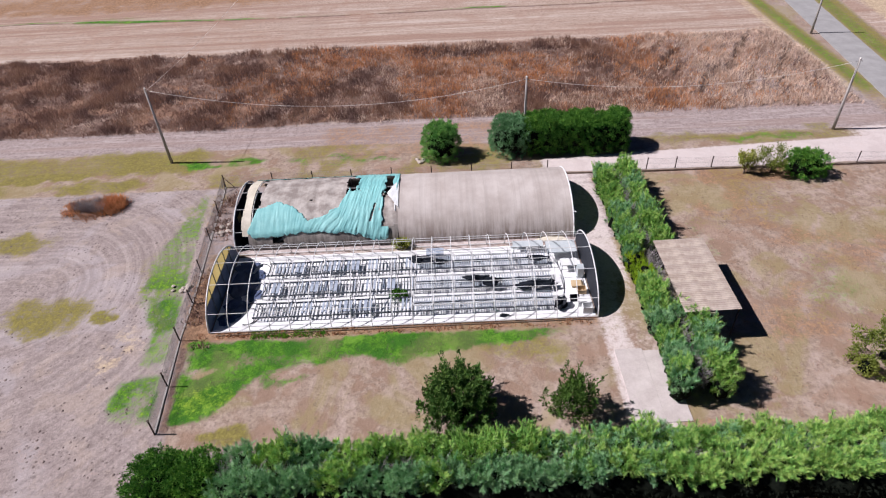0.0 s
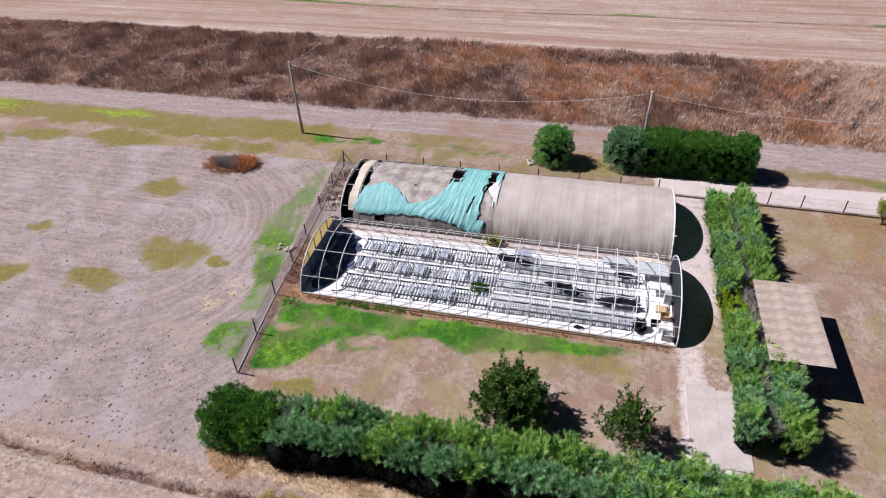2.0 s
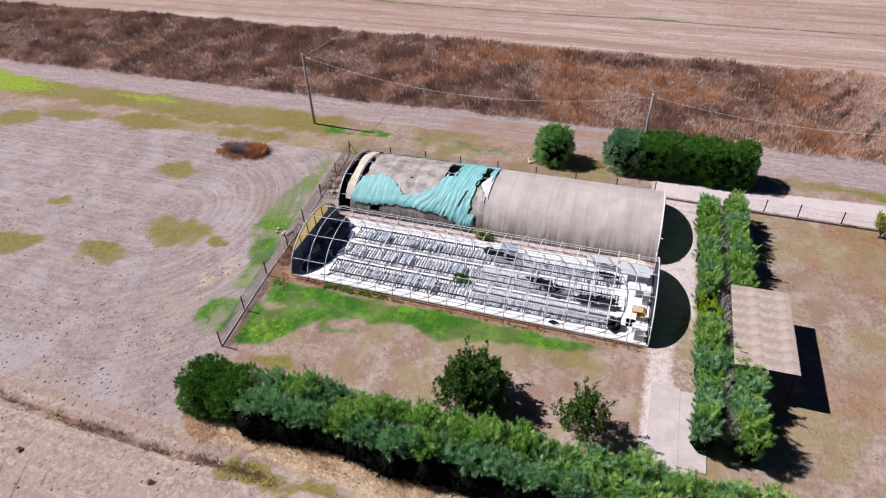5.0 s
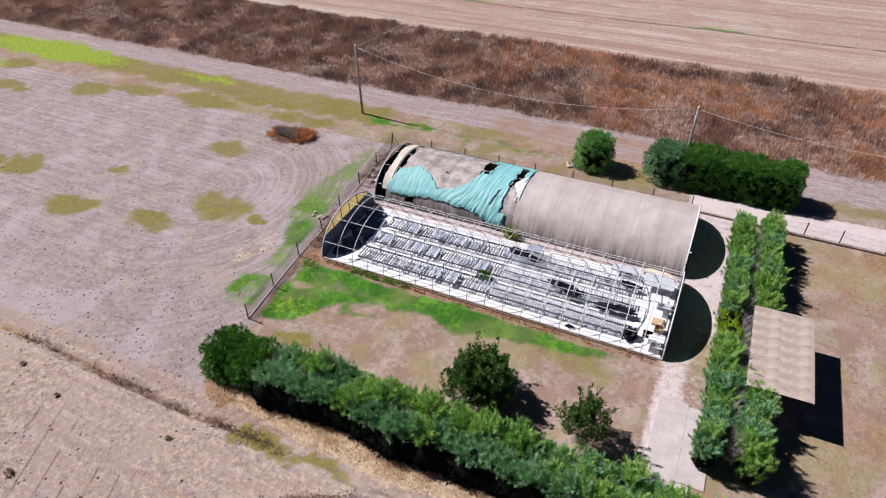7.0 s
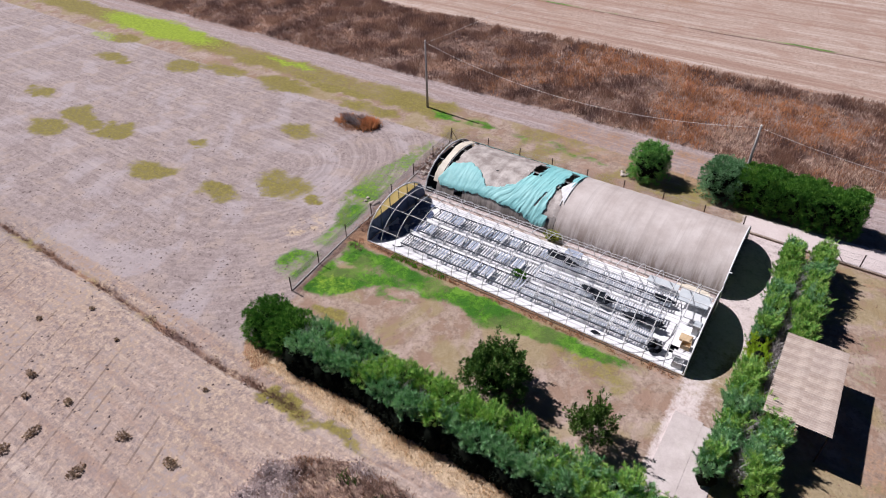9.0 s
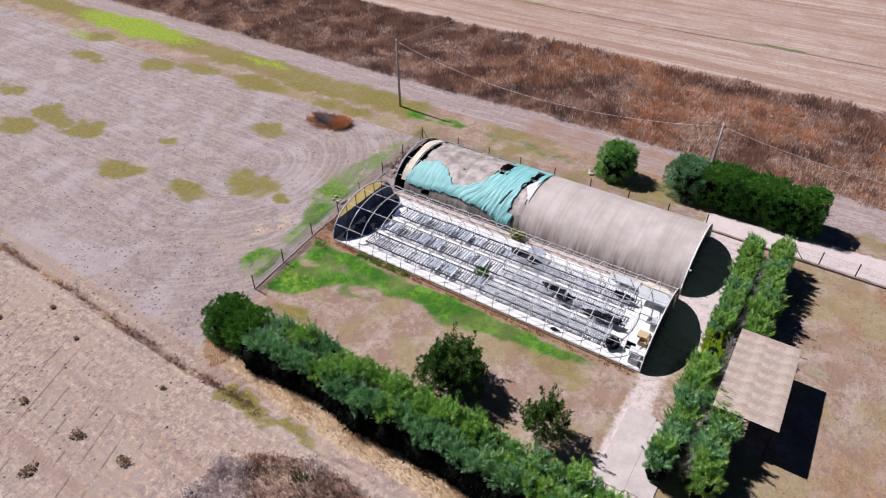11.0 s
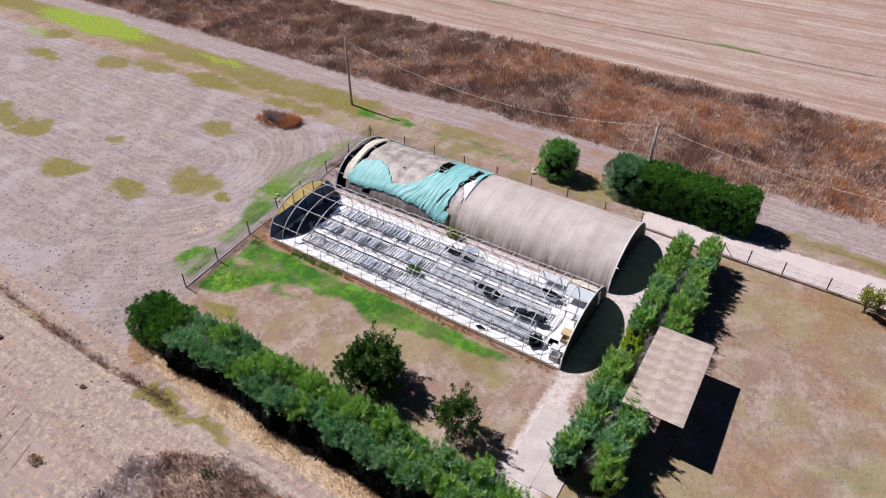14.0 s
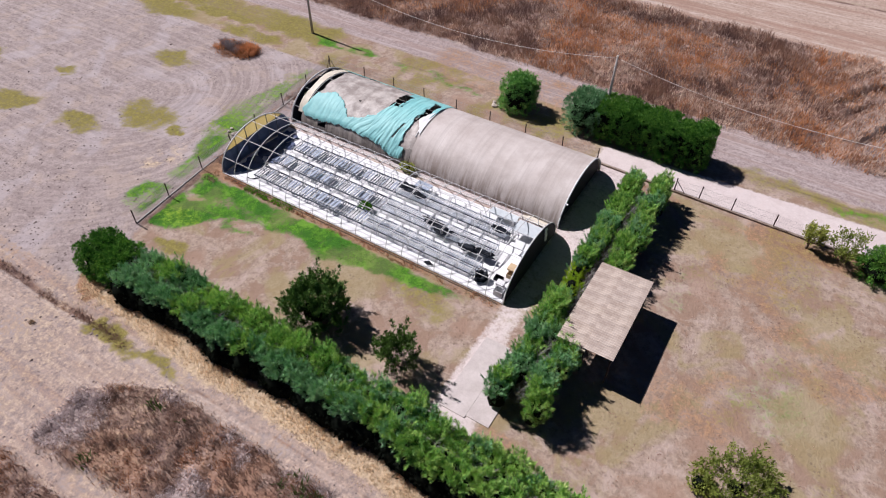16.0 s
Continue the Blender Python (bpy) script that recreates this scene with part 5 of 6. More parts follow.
def cypress(seed, h, r, plumes, low=0.22, per=70, splay=0.5):
    """A clipped conifer: feathery upright plumes, each a fan of narrow sprays, with dark gaps between them."""
    rng = np.random.default_rng(seed)
    t = low + (1 - low) * rng.random(plumes) ** 0.8
    ang = rng.uniform(0, 2 * np.pi, plumes)
    prof = (0.82 + 0.24 * step(low, 0.7, t)) * np.where(t > 0.8, np.sqrt(np.clip(1 - ((t - 0.8) / 0.26) ** 2, 0.02, 1)), 1)
    rad = r * prof * rng.uniform(0.62, 1.08, plumes)
    lid = rng.random(plumes) < 0.34
    t = np.where(lid, rng.uniform(0.76, 1.0, plumes), t)
    rad = np.where(lid, r * 0.92 * np.sqrt(rng.random(plumes)), rad)
    base = np.stack([rad * np.cos(ang), rad * np.sin(ang), t * h - 0.25 - np.where(lid, 0.3 * (rad / r) ** 2, 0)], 1)
    out = np.stack([np.cos(ang), np.sin(ang), 0 * ang], 1) * np.where(lid, rad / r, 1)[:, None]
    lead = out * splay + [0.10, 0, 0.8] + rng.normal(0, 0.34, (plumes, 3))
    reach = rng.uniform(0.2, 0.7, (plumes, 1, 1))
    s = rng.random((plumes, per, 1)) ** 0.8
    fan = rng.normal(0, 1, (plumes, per, 3))
    pts = base[:, None] + lead[:, None] * s * reach + fan * [0.085, 0.085, 0.04] * (1.2 - s)
    ax = lead[:, None] * 1.1 + fan * 0.38
    face = fan.reshape(-1, 3) * 0.5 + np.repeat(out * 0.35 + [-0.35, 0, 0.65], per, 0)
    v, f = sprays(pts.reshape(-1, 3), ax.reshape(-1, 3), 0.30, 0.034, rng, 0.1, face)
    return quick_mesh("sprays", v, f, M_CYPRESS)


def twigs(seed, r, h, n, mat):
    rng = random.Random(seed)
    g = Geo()
    for _ in range(n):
        a, l = rng.uniform(0, 6.28), rng.uniform(0.5, 1.0)
        x, y = r * 0.3 * rng.uniform(-1, 1), r * 0.3 * rng.uniform(-1, 1)
        p = Vector((x, y, h * rng.uniform(0.1, 0.7)))
        q = p + Vector((math.cos(a) * r * l * 0.6, math.sin(a) * r * l * 0.6, h * 0.3 * l))
        g.tube([p, p.lerp(q, 0.5) + Vector((0, 0, 0.06)), q], 0.018, 3, r1=0.005)
    return g.mesh("dead_twigs", mat)


CYP = [cypress(s, h, r, 88, 0.2, 58, 0.4) for s, h, r in ((1, 2.6, 0.92), (2, 2.8, 0.98), (3, 2.7, 0.88), (4, 2.45, 0.95), (5, 2.95, 0.9))]
OVER = [cypress(s, h, 0.95 * r, 54, 0.74, 60, 0.5) for s, h, r in ((11, 2.6, 0.95), (12, 2.8, 1.0), (13, 2.7, 0.92), (14, 2.5, 0.98), (15, 2.9, 0.95))]
FRESH = {}
for me in CYP + OVER:
    FRESH[me.name] = me.copy()
    FRESH[me.name].materials[0] = M_CYPRESSLIME
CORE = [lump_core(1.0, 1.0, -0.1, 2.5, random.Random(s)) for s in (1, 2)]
# wide cores paint the black band of shade at the south hedge's foot
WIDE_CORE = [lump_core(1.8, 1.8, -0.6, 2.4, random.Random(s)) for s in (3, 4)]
TWIG = [twigs(s, 0.9, 2.5, 90, M_TWIG) for s in (1, 2, 3)]


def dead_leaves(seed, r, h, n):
    """Near-black blades round a conifer's foot that paint the shade under the hedge."""
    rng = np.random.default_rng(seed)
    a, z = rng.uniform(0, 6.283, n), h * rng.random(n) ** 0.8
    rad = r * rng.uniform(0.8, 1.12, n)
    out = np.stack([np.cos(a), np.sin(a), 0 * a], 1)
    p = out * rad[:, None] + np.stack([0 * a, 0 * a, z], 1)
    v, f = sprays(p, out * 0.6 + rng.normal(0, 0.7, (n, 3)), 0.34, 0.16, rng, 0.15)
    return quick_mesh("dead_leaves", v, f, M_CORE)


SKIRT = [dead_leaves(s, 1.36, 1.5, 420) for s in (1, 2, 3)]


def hedge(name, label, spots, slim, lime=()):
    """Conifers in rows; each shrub is a part with a near-black core for its inner shade."""
    hg, rnd = thing(name, label, "hedge"), random.Random(len(spots))
    for i, (x, y, s) in enumerate(spots):
        ob = part("conifer", (OVER if y < -13 else CYP)[rnd.randrange(5)], hg, at=(x + rnd.uniform(-0.12, 0.12), y + rnd.uniform(-0.15, 0.15), 0.0))
        ob.rotation_euler = (radians(rnd.uniform(-4, 4)), radians(rnd.uniform(-4, 4)), rnd.uniform(0, 6.28))
        ob.scale = (s * slim * rnd.uniform(0.86, 1.14), s * slim * rnd.uniform(0.86, 1.14), s * rnd.uniform(0.90, 1.08))
        if (y < -13 and rnd.random() < step(22, 34, x) * 0.75 + 0.12) or (-13 <= y < -12 and rnd.random() < 0.7) or (y > -12 and rnd.random() < 0.7):
            ob.data = FRESH[ob.data.name]
        if i in lime:
            ob.data = LIME
            tagged(ob, "bright yellow-green conifer")
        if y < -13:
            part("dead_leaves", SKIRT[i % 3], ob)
        inner = part("shade_core", (WIDE_CORE if y < -13 else CORE)[i % 2], ob)
    return hg


LIME = cypress(9, 2.1, 0.8, 60)
LIME.materials[0] = M_LIME
rnd = random.Random(77)
south = []
for k in range(66):
    x = 5.6 + 0.8 * k
    south += [(x, -14.2 + 0.2 * math.sin(x * 0.7), 1.02), (x + 0.4, -12.35 + 0.15 * math.sin(x * 0.9), 1.0)]
hedge("conifer_hedge", "long double row of clipped green conifers beside the field", south, 0.80)
east = []
for k in range(36):
    y = -8.0 + 0.74 * k
    s = 0.95 if 1.5 < y < 5.5 else 1.03
    east.append((33.88 + 0.12 * math.sin(y), y, s))
    if not -2.5 < y < 5.6:
        east.append((36.2 + 0.15 * math.sin(y * 1.3), y + 0.3, 1.06))
    elif -2.5 < y < -1.2:
        east.append((35.05, y, 0.9))
    elif -1.0 < y < 0.2 or 2.6 < y < 3.6:
        east.append((35.2, y, 0.62))
lime = [i for i, (x, y, s) in enumerate(east) if (x < 35 and 2.2 < y < 4.6) or (35.2 < x < 35.3 and y > 2)]
hedge("conifer_hedge", "double row of green conifers with dead twigs between them", east, 0.69, lime)
for k in range(22):
    y = -7.4 + 1.1 * k
    thing("dead_branch", "dead grey branches inside the hedge", "branches", "dead branches in the hedge", at=(35.15 + 0.1 * math.sin(5 * y), y, 0.35), data=TWIG[k % 3])
for k in range(44):
    x = 5.0 + 1.2 * k
    thing("dead_branch", "dead grey branches inside the hedge", "branches", "dead branches in the hedge", at=(x, -13.28 + 0.1 * math.sin(5 * x), 0.4), data=TWIG[(k + 1) % 3])


def bush_mesh(seed, rx, ry, h, count, leaf, mat, lobes=7, spiky=0.3, wild=0.42):
    """A rounded evergreen: overlapping lobes of small leaves with gaps between."""
    rng = np.random.default_rng(seed)
    cen = rng.uniform(-1, 1, (lobes, 3)) * [rx * wild, ry * wild, h * 0.46 * wild] + [0, 0, h * 0.52]
    pick = rng.integers(0, lobes, count)
    d = rng.normal(size=(count, 3))
    d /= np.linalg.norm(d, axis=1, keepdims=True)
    size = np.array([rx, ry, h * 0.5]) * rng.uniform(0.42, 0.62, (lobes, 1))
    p = cen[pick] + d * size[pick] * rng.uniform(0.82, 1.06, (count, 1))
    body = rng.random(count) < 0.5
    p[body] = [0, 0, h * 0.5] + d[body] * [rx * 0.88, ry * 0.88, h * 0.48] * rng.uniform(0.88, 1.05, (body.sum(), 1))
    p[:, 2] = np.clip(p[:, 2], 0.05, None)
    ax = d + [0, 0, spiky * 1.6] + rng.normal(0, 0.4, (count, 3))
    v, f = sprays(p, ax, leaf, leaf * 0.6, rng, 0.15, d * 0.7 + [0, 0, 0.6])
    return quick_mesh("leaves", v, f, mat)


def bush(name, label, at, rx, ry, h, count, leaf, mat, seed, lobes=8, core=0.78, spiky=0.3, wild=0.42):
    b = thing(name, label, "bush", at=at)
    part("leaves", bush_mesh(seed, rx, ry, h, count, leaf, mat, lobes, spiky, wild), b)
    if core:
        part("shade_core", lump_core(rx * 0.9, ry * 0.9, 0.0, h * 0.92, random.Random(seed), core), b)
    g = Geo()
    g.tube([(0, 0, -0.05), (0.03, 0.02, h * 0.5)], 0.07, 6, r1=0.03)
    part("stem", g.mesh("stem", M_TRUNK), b)
    return b


def shrub_mesh(seed, rx, ry, h, tufts, per, leaf, mat, power=2.5, rough=0.07, up=0.5, reach=(0.25, 0.6), spread=0.13):
    """A shrub of ragged tufts: upright fans of small leaves on a full rounded body, with dark gaps between them."""
    rng = np.random.default_rng(seed)
    d = rng.normal(size=(tufts, 3))
    d /= np.linalg.norm(d, axis=1, keepdims=True)
    crest = tufts // 4
    d[:crest, 2] = np.abs(d[:crest, 2]) + 0.7
    d /= np.linalg.norm(d, axis=1, keepdims=True)
    swell = 0.84 * (1 + rng.normal(0, rough, (tufts, 1))) * (1 + 0.05 * np.sin(d[:, :1] * 4.1 + seed) * np.cos(d[:, 1:2] * 5.3 + 2 * seed))
    swell = swell * np.where(rng.random((tufts, 1)) < 0.3, rng.uniform(0.55, 0.9, (tufts, 1)), 1.0)
    body = d / (np.abs(d) ** power).sum(1, keepdims=True) ** (1 / power) * [rx, ry, h / 2] * swell
    flat = d[:, :2] / np.linalg.norm(d[:, :2], axis=1, keepdims=True)
    side = flat / (np.abs(flat) ** power).sum(1, keepdims=True) ** (1 / power) * [rx, ry] * swell
    under = d[:, 2] < 0
    body[under, :2] = side[under]
    body[under, 2] = -h / 2 * rng.random(under.sum()) * 0.95
    base = body + [0, 0, h / 2 - 0.12]
    lead = d * [1, 1, 0.6] * (1 - up) + [0.06, 0, up] + rng.normal(0, 0.16, (tufts, 3))
    long = rng.uniform(*reach, (tufts, 1, 1))
    s, fan = rng.random((tufts, per, 1)) ** 0.8, rng.normal(0, 1, (tufts, per, 3))
    pts = base[:, None] + lead[:, None] * s * long + fan * [spread, spread, 0.6 * spread] * (1.15 - 0.8 * s)
    ax = lead[:, None] + fan * 0.45
    v, f = sprays(pts.reshape(-1, 3), ax.reshape(-1, 3), leaf, leaf * 0.42, rng, 0.15, fan.reshape(-1, 3) * 0.6 + np.repeat(d * 0.5 + [-0.1, 0, 0.5], per, 0))
    return quick_mesh("leaves", v, f, mat)


def shrub(name, label, at, rx, ry, h, tufts, mat, seed, power=2.4, up=0.45, leaf=0.17, per=44, reach=(0.25, 0.6), rough=0.07, core=0.84, category="bush", spread=0.13):
    b = thing(name, label, category, at=at)
    part("leaves", shrub_mesh(seed, rx, ry, h, tufts, per, leaf, mat, power, rough, up, reach, spread), b)
    if core:
        part("shade_core", lump_core(rx * core, ry * core, 0.0, h * (core + 0.08), random.Random(seed), core), b)
    g = Geo()
    g.tube([(0, 0, -0.05), (0.03, 0.02, h * 0.5)], 0.07, 6, r1=0.03)
    part("stem", g.mesh("stem", M_TRUNK), b)
    return b


shrub("round_bush", "dark rounded evergreen bush ending the hedge", (0.95, -13.4, 0), 1.9, 2.0, 2.8, 480, M_DARKLEAF, 31, 2.8, 0.4, 0.15, reach=(0.12, 0.4))
shrub("round_bush", "dark rounded evergreen bush in the hedge", (3.3, -13.3, 0), 1.8, 1.95, 2.8, 440, M_DARKLEAF, 32, 2.8, 0.4, 0.15, reach=(0.12, 0.4))
shrub("round_bush", "rounded green bush standing alone beside the track", (18.35, 25.1, 0), 2.05, 1.95, 3.8, 460, M_BLUELEAF, 33, 2.3, 0.55, reach=(0.3, 0.75))
shrub("tall_bush", "blue-green bush beside a clipped evergreen block", (25.8, 25.6, 0), 2.25, 2.1, 4.0, 480, M_GREYLEAF, 34, 3.0, 0.5)
blk = thing("evergreen_block", "dense dark green clipped evergreen block beside the drive", "bush")
for k in range(7):
    x = 28.3 + 1.5 * k + 0.15 * math.sin(2.7 * k)
    ob = part("shrub", shrub_mesh(50 + k, 1.25, 1.95 + 0.12 * math.sin(1.9 * k), 4.0 + 0.22 * math.sin(2.3 * k), 430, 40, 0.16, M_DARKLEAF, 5.0, 0.04, 0.75, (0.2, 0.5)), blk, at=(x, 25.6 + 0.1 * math.sin(k), 0))
    part("shade_core", lump_core(1.2, 1.75, 0.0, 3.7, random.Random(k), 0.88), ob)


def tree(name, label, at, h, r, limbs, per, leaf, mat, seed, low=0.25, upright=0.7, tight=0.10):
    """A tapered trunk, limbs that fork, and leaf clumps along them with gaps between."""
    rng, rnd = np.random.default_rng(seed), random.Random(seed)
    t = thing(name, label, "tree", at=at)
    g = Geo()
    fork = h * low
    g.tube([(0, 0, -0.1), (0.04, 0.02, fork * 0.6), (0.02, 0.05, fork)], 0.13, 8, r1=0.08)
    ends = []
    for i in range(limbs):
        a = 6.283 * i / limbs + rnd.uniform(-0.3, 0.3)
        out, up = r * rnd.uniform(0.3, 1.0), h * rnd.uniform(0.4, 1.0)
        if out > 0.75 * r:
            up *= 0.8
        p0, p2 = Vector((0.02, 0.05, fork * rnd.uniform(0.7, 1.0))), Vector((math.cos(a) * out, math.sin(a) * out, up))
        p1 = p0.lerp(p2, 0.5) + Vector((math.cos(a) * out * 0.12, math.sin(a) * out * 0.12, -0.1 * h * (1 - upright)))
        g.tube([p0, p1, p2], 0.05, 5, r1=0.012)
        ends.append((p0, p1, p2))
        for _ in range(3):
            s = rnd.uniform(0.35, 0.85)
            q0 = p1.lerp(p2, s)
            q = q0 + Vector((rnd.uniform(-1, 1) * 0.24 * r, rnd.uniform(-1, 1) * 0.24 * r, 0.10 * h + 0.16 * h * upright * rnd.uniform(0.0, 1.2)))
            g.tube([q0, q], 0.02, 4, r1=0.006)
            ends.append((p1, q0, q))
    part("trunk", g.mesh("trunk", M_TRUNK, smooth=True), t)
    pts, axs = [], []
    for p0, p1, p2 in ends:
        s = rng.uniform(0.25, 1.05, per)[:, None]
        a, b, c = (np.array(p) for p in (p0, p1, p2))
        base = np.where(s < 0.5, a + (b - a) * s * 2, b + (c - b) * (s * 2 - 1))
        off = rng.normal(0, 1, (per, 3)) * [tight * r, tight * r, 0.5 * tight * h]
        pts.append(base + off)
        axs.append(off + np.array([0, 0, upright * 0.35]) + rng.normal(0, 0.2, (per, 3)))
    pts, axs = np.concatenate(pts), np.concatenate(axs)
    keep = pts[:, 2] > 0.04 * h
    v, f = sprays(pts[keep], axs[keep], leaf, leaf * 0.6, rng, 0.15, np.array([[-0.15, 0.0, 0.8]]))
    part("crown", quick_mesh("crown", v, f, mat), t)
    return t


shrub("broadleaf_tree", "dense dark green broadleaf tree on dry grass", (18.9, -8.6, 0), 2.3, 2.2, 3.0, 300, M_TREELEAF, 5, 2.1, 0.85, 0.22, 60, (0.7, 1.75), 0.14, 0.64, "tree", 0.085)
shrub("broadleaf_tree", "small sparse green broadleaf tree on dry grass", (26.4, -8.9, 0), 1.45, 1.35, 2.9, 90, M_TREELIGHT, 8, 2.0, 0.85, 0.22, 60, (0.8, 1.8), 0.2, 0.0, "tree", 0.09)
shrub("broadleaf_tree", "yellowing broadleaf tree in the dry yard", (48.6, -5.5, 0), 2.2, 2.0, 2.7, 150, M_OLIVELEAF, 12, 2.1, 0.5, 0.2, 46, (0.5, 1.1), 0.16, 0.45, "tree")
bush("low_bush", "low yellow-green bush beside the tree", (46.7, -6.3, 0), 0.8, 0.7, 1.3, 700, 0.18, M_OLIVELEAF, 35, 5, 0.6)
tree("sparse_shrub", "sparse yellowing shrub beside the fence", (48.6, 19.0, 0), 2.6, 1.2, 7, 60, 0.18, M_OLIVELEAF, 14, 0.15, 0.9)
tree("sparse_shrub", "sparse thin-leaved shrub beside the fence", (51.3, 19.0, 0), 3.0, 1.7, 9, 50, 0.18, M_OLIVELEAF, 15, 0.15, 0.8)
shrub("round_bush", "dark rounded evergreen bush beside the fence", (54.3, 18.6, 0), 2.05, 1.6, 2.4, 240, M_DARKLEAF, 36, 2.4, 0.35)
bush("weed_clump", "green weeds growing between the benches", (14.6, 3.0, 0.03), 0.75, 0.4, 0.75, 500, 0.2, M_TURF, 37, 4, 0.0)
bush("weed_clump", "dry weeds sprouting beside the tunnel", (14.6, 9.6, 0), 0.9, 0.45, 0.9, 500, 0.2, M_OLIVELEAF, 38, 4, 0.5)


def blades(name, label, category, xs, ys, hs, mat, seed, width=0.06, per=5, spread=0.14, lean=(0.1, 0.9)):
    """Tufts of grass or weeds, each of a few narrow blades, as one sheet of growth."""
    rng = np.random.default_rng(seed)
    n = len(xs)
    base = np.stack([xs, ys, height(xs, ys) - 0.02], 1)
    base = np.repeat(base, per, 0)
    base[:, :2] += rng.normal(0, spread, (n * per, 2))
    hh = np.repeat(hs, per) * rng.uniform(0.55, 1.2, n * per)
    a = rng.uniform(0, 2 * np.pi, n * per)
    lean = rng.uniform(*lean, n * per) * hh
    tip = base + np.stack([np.cos(a) * lean, np.sin(a) * lean, hh], 1)
    side = np.stack([-np.sin(a), np.cos(a), 0 * a], 1) * width * rng.uniform(0.6, 1.5, (n * per, 1))
    mid = base * 0.45 + tip * 0.55
    mid[:, 2] += 0.08 * hh
    v = np.stack([base - side * 0.5, base + side * 0.5, mid + side * 0.8, tip, mid - side * 0.8], 1).reshape(-1, 3)
    f = np.arange(5 * n * per).reshape(-1, 5)
    return thing(name, label, category, kind="stuff", data=quick_mesh(name, v, f, mat))


def scatter(seed, n, x0, x1, y0, y1, chance):
    rng = np.random.default_rng(seed)
    x, y = rng.uniform(x0, x1, n), rng.uniform(y0, y1, n)
    keep = rng.random(n) < chance(x, y)
    return x[keep], y[keep]


def in_weeds(x, y):
    return ((y > weed_edge_south(x)) & (y < weed_edge_north(x)) & (x < 68.5)).astype(float)


rust_field = lambda x, y: np.clip(step(0.44, 0.60, fbm(x, y, 9, 101)) * step(-20, 20, x + 0.3 * (y - 40)) + spot(x, y, 33, 45, 11, 5, 0.6) * step(0.36, 0.5, fbm(x, y, 5, 102)) + spot(x, y, 52, 36, 11, 3.4, 0.6), 0, 1)
pale_field = lambda x, y: np.clip(step(0.50, 0.62, fbm(x, y, 6, 103)) * (0.03 + 0.6 * step(0, 25, x)) + step(45, 57, x) * 0.95, 0, 1)
x, y = scatter(1, 31000, -112, 68, 33, 58, lambda x, y: in_weeds(x, y) * (1 - 0.8 * rust_field(x, y)) * (1 - 0.92 * pale_field(x, y)))
blades("tall_weeds", "tall dry russet-brown weeds beyond the track", "weeds", x, y, 0.25 + 0.6 * step(0.35, 0.7, fbm(x, y, 3, 105)), M_REDWEED, 2, 0.028, 8, 0.3, (0.05, 0.6))
x, y = scatter(3, 16000, -50, 66, 33, 58, lambda x, y: in_weeds(x, y) * rust_field(x, y) * (1 - 0.8 * pale_field(x, y)) * 0.75)
blades("tall_weeds", "tall dry orange weeds beyond the track", "weeds", x, y, 0.22 + 0.6 * fbm(x, y, 3, 105), M_ORANGEWEED, 4, 0.03, 8, 0.3, (0.05, 0.6))
x, y = scatter(5, 28000, -100, 68, 33, 58, lambda x, y: in_weeds(x, y) * np.clip(pale_field(x, y), 0.015 + 0.09 * step(-5, 20, x), 1))
blades("dry_grass", "bleached dry grass among the weeds", "grass", x, y, 0.22 + 0.55 * fbm(x, y, 3, 106), M_PALEWEED, 6, 0.032, 8, 0.3, (0.15, 1.0))
ashen = lambda x, y: np.clip(spot(x, y, 10.2, -23.8, 2.6, 2.4, 0.4) + step(0.58, 0.68, fbm(x, y, 2.6, 109)) * 0.8, 0, 1)
ruddy = lambda x, y: step(0.40, 0.54, fbm(x, y, 3.4, 113))
x, y = scatter(7, 11000, -14, 32, -34, -17, lambda x, y: brown_patch(x, y) * (1 - 0.85 * ashen(x, y)) * (1 - 0.6 * ruddy(x, y)))
blades("rough_weeds", "matted brown weeds on rough ground", "weeds", x, y, 0.16 + 0.5 * fbm(x, y, 1.3, 107) ** 2, M_BROWNWEED, 8, 0.022, 8, 0.16, (0.1, 0.9))
x, y = scatter(8, 11000, -14, 32, -34, -17, lambda x, y: brown_patch(x, y) * (1 - 0.85 * ashen(x, y)) * ruddy(x, y) * 0.8)
blades("rough_weeds", "russet weeds on rough ground", "weeds", x, y, 0.14 + 0.5 * fbm(x, y, 1.3, 107) ** 2, M_RUSSETWEED, 9, 0.02, 8, 0.16, (0.1, 0.9))
x, y = scatter(9, 26000, -14, 32, -34, -17, lambda x, y: brown_patch(x, y) * ashen(x, y) * 0.8)
blades("dry_grass", "ash-grey matted grass on rough ground", "grass", x, y, 0.12 + 0.35 * fbm(x, y, 1.3, 107) ** 2, M_ASHWEED, 10, 0.02, 8, 0.16, (0.5, 1.8))
x, y = scatter(10, 900, 8, 32, -27, -18, lambda x, y: np.clip(spot(x, y, 14.8, -20.4, 0.7, 0.6) + spot(x, y, 14.2, -25.2, 0.8, 0.6) + spot(x, y, 26.3, -19.6, 1.6, 0.7) + spot(x, y, 18, -20.2, 0.6, 0.5), 0, 1))
blades("weeds", "green weeds sprouting on rough ground", "weeds", x, y, 0.3 + 0.4 * fbm(x, y, 1, 108), M_TREELIGHT, 11, 0.035, 8, 0.15, (0.1, 0.8))
x, y = scatter(11, 4200, 1, 60, -17.6, -15.2, lambda x, y: step(-17.6, -16.0, y + 1.2 * (fbm(x, y, 2.5, 111) - 0.5) - 0.1 * np.clip(4 - x, 0, 9)) ** 1.2)
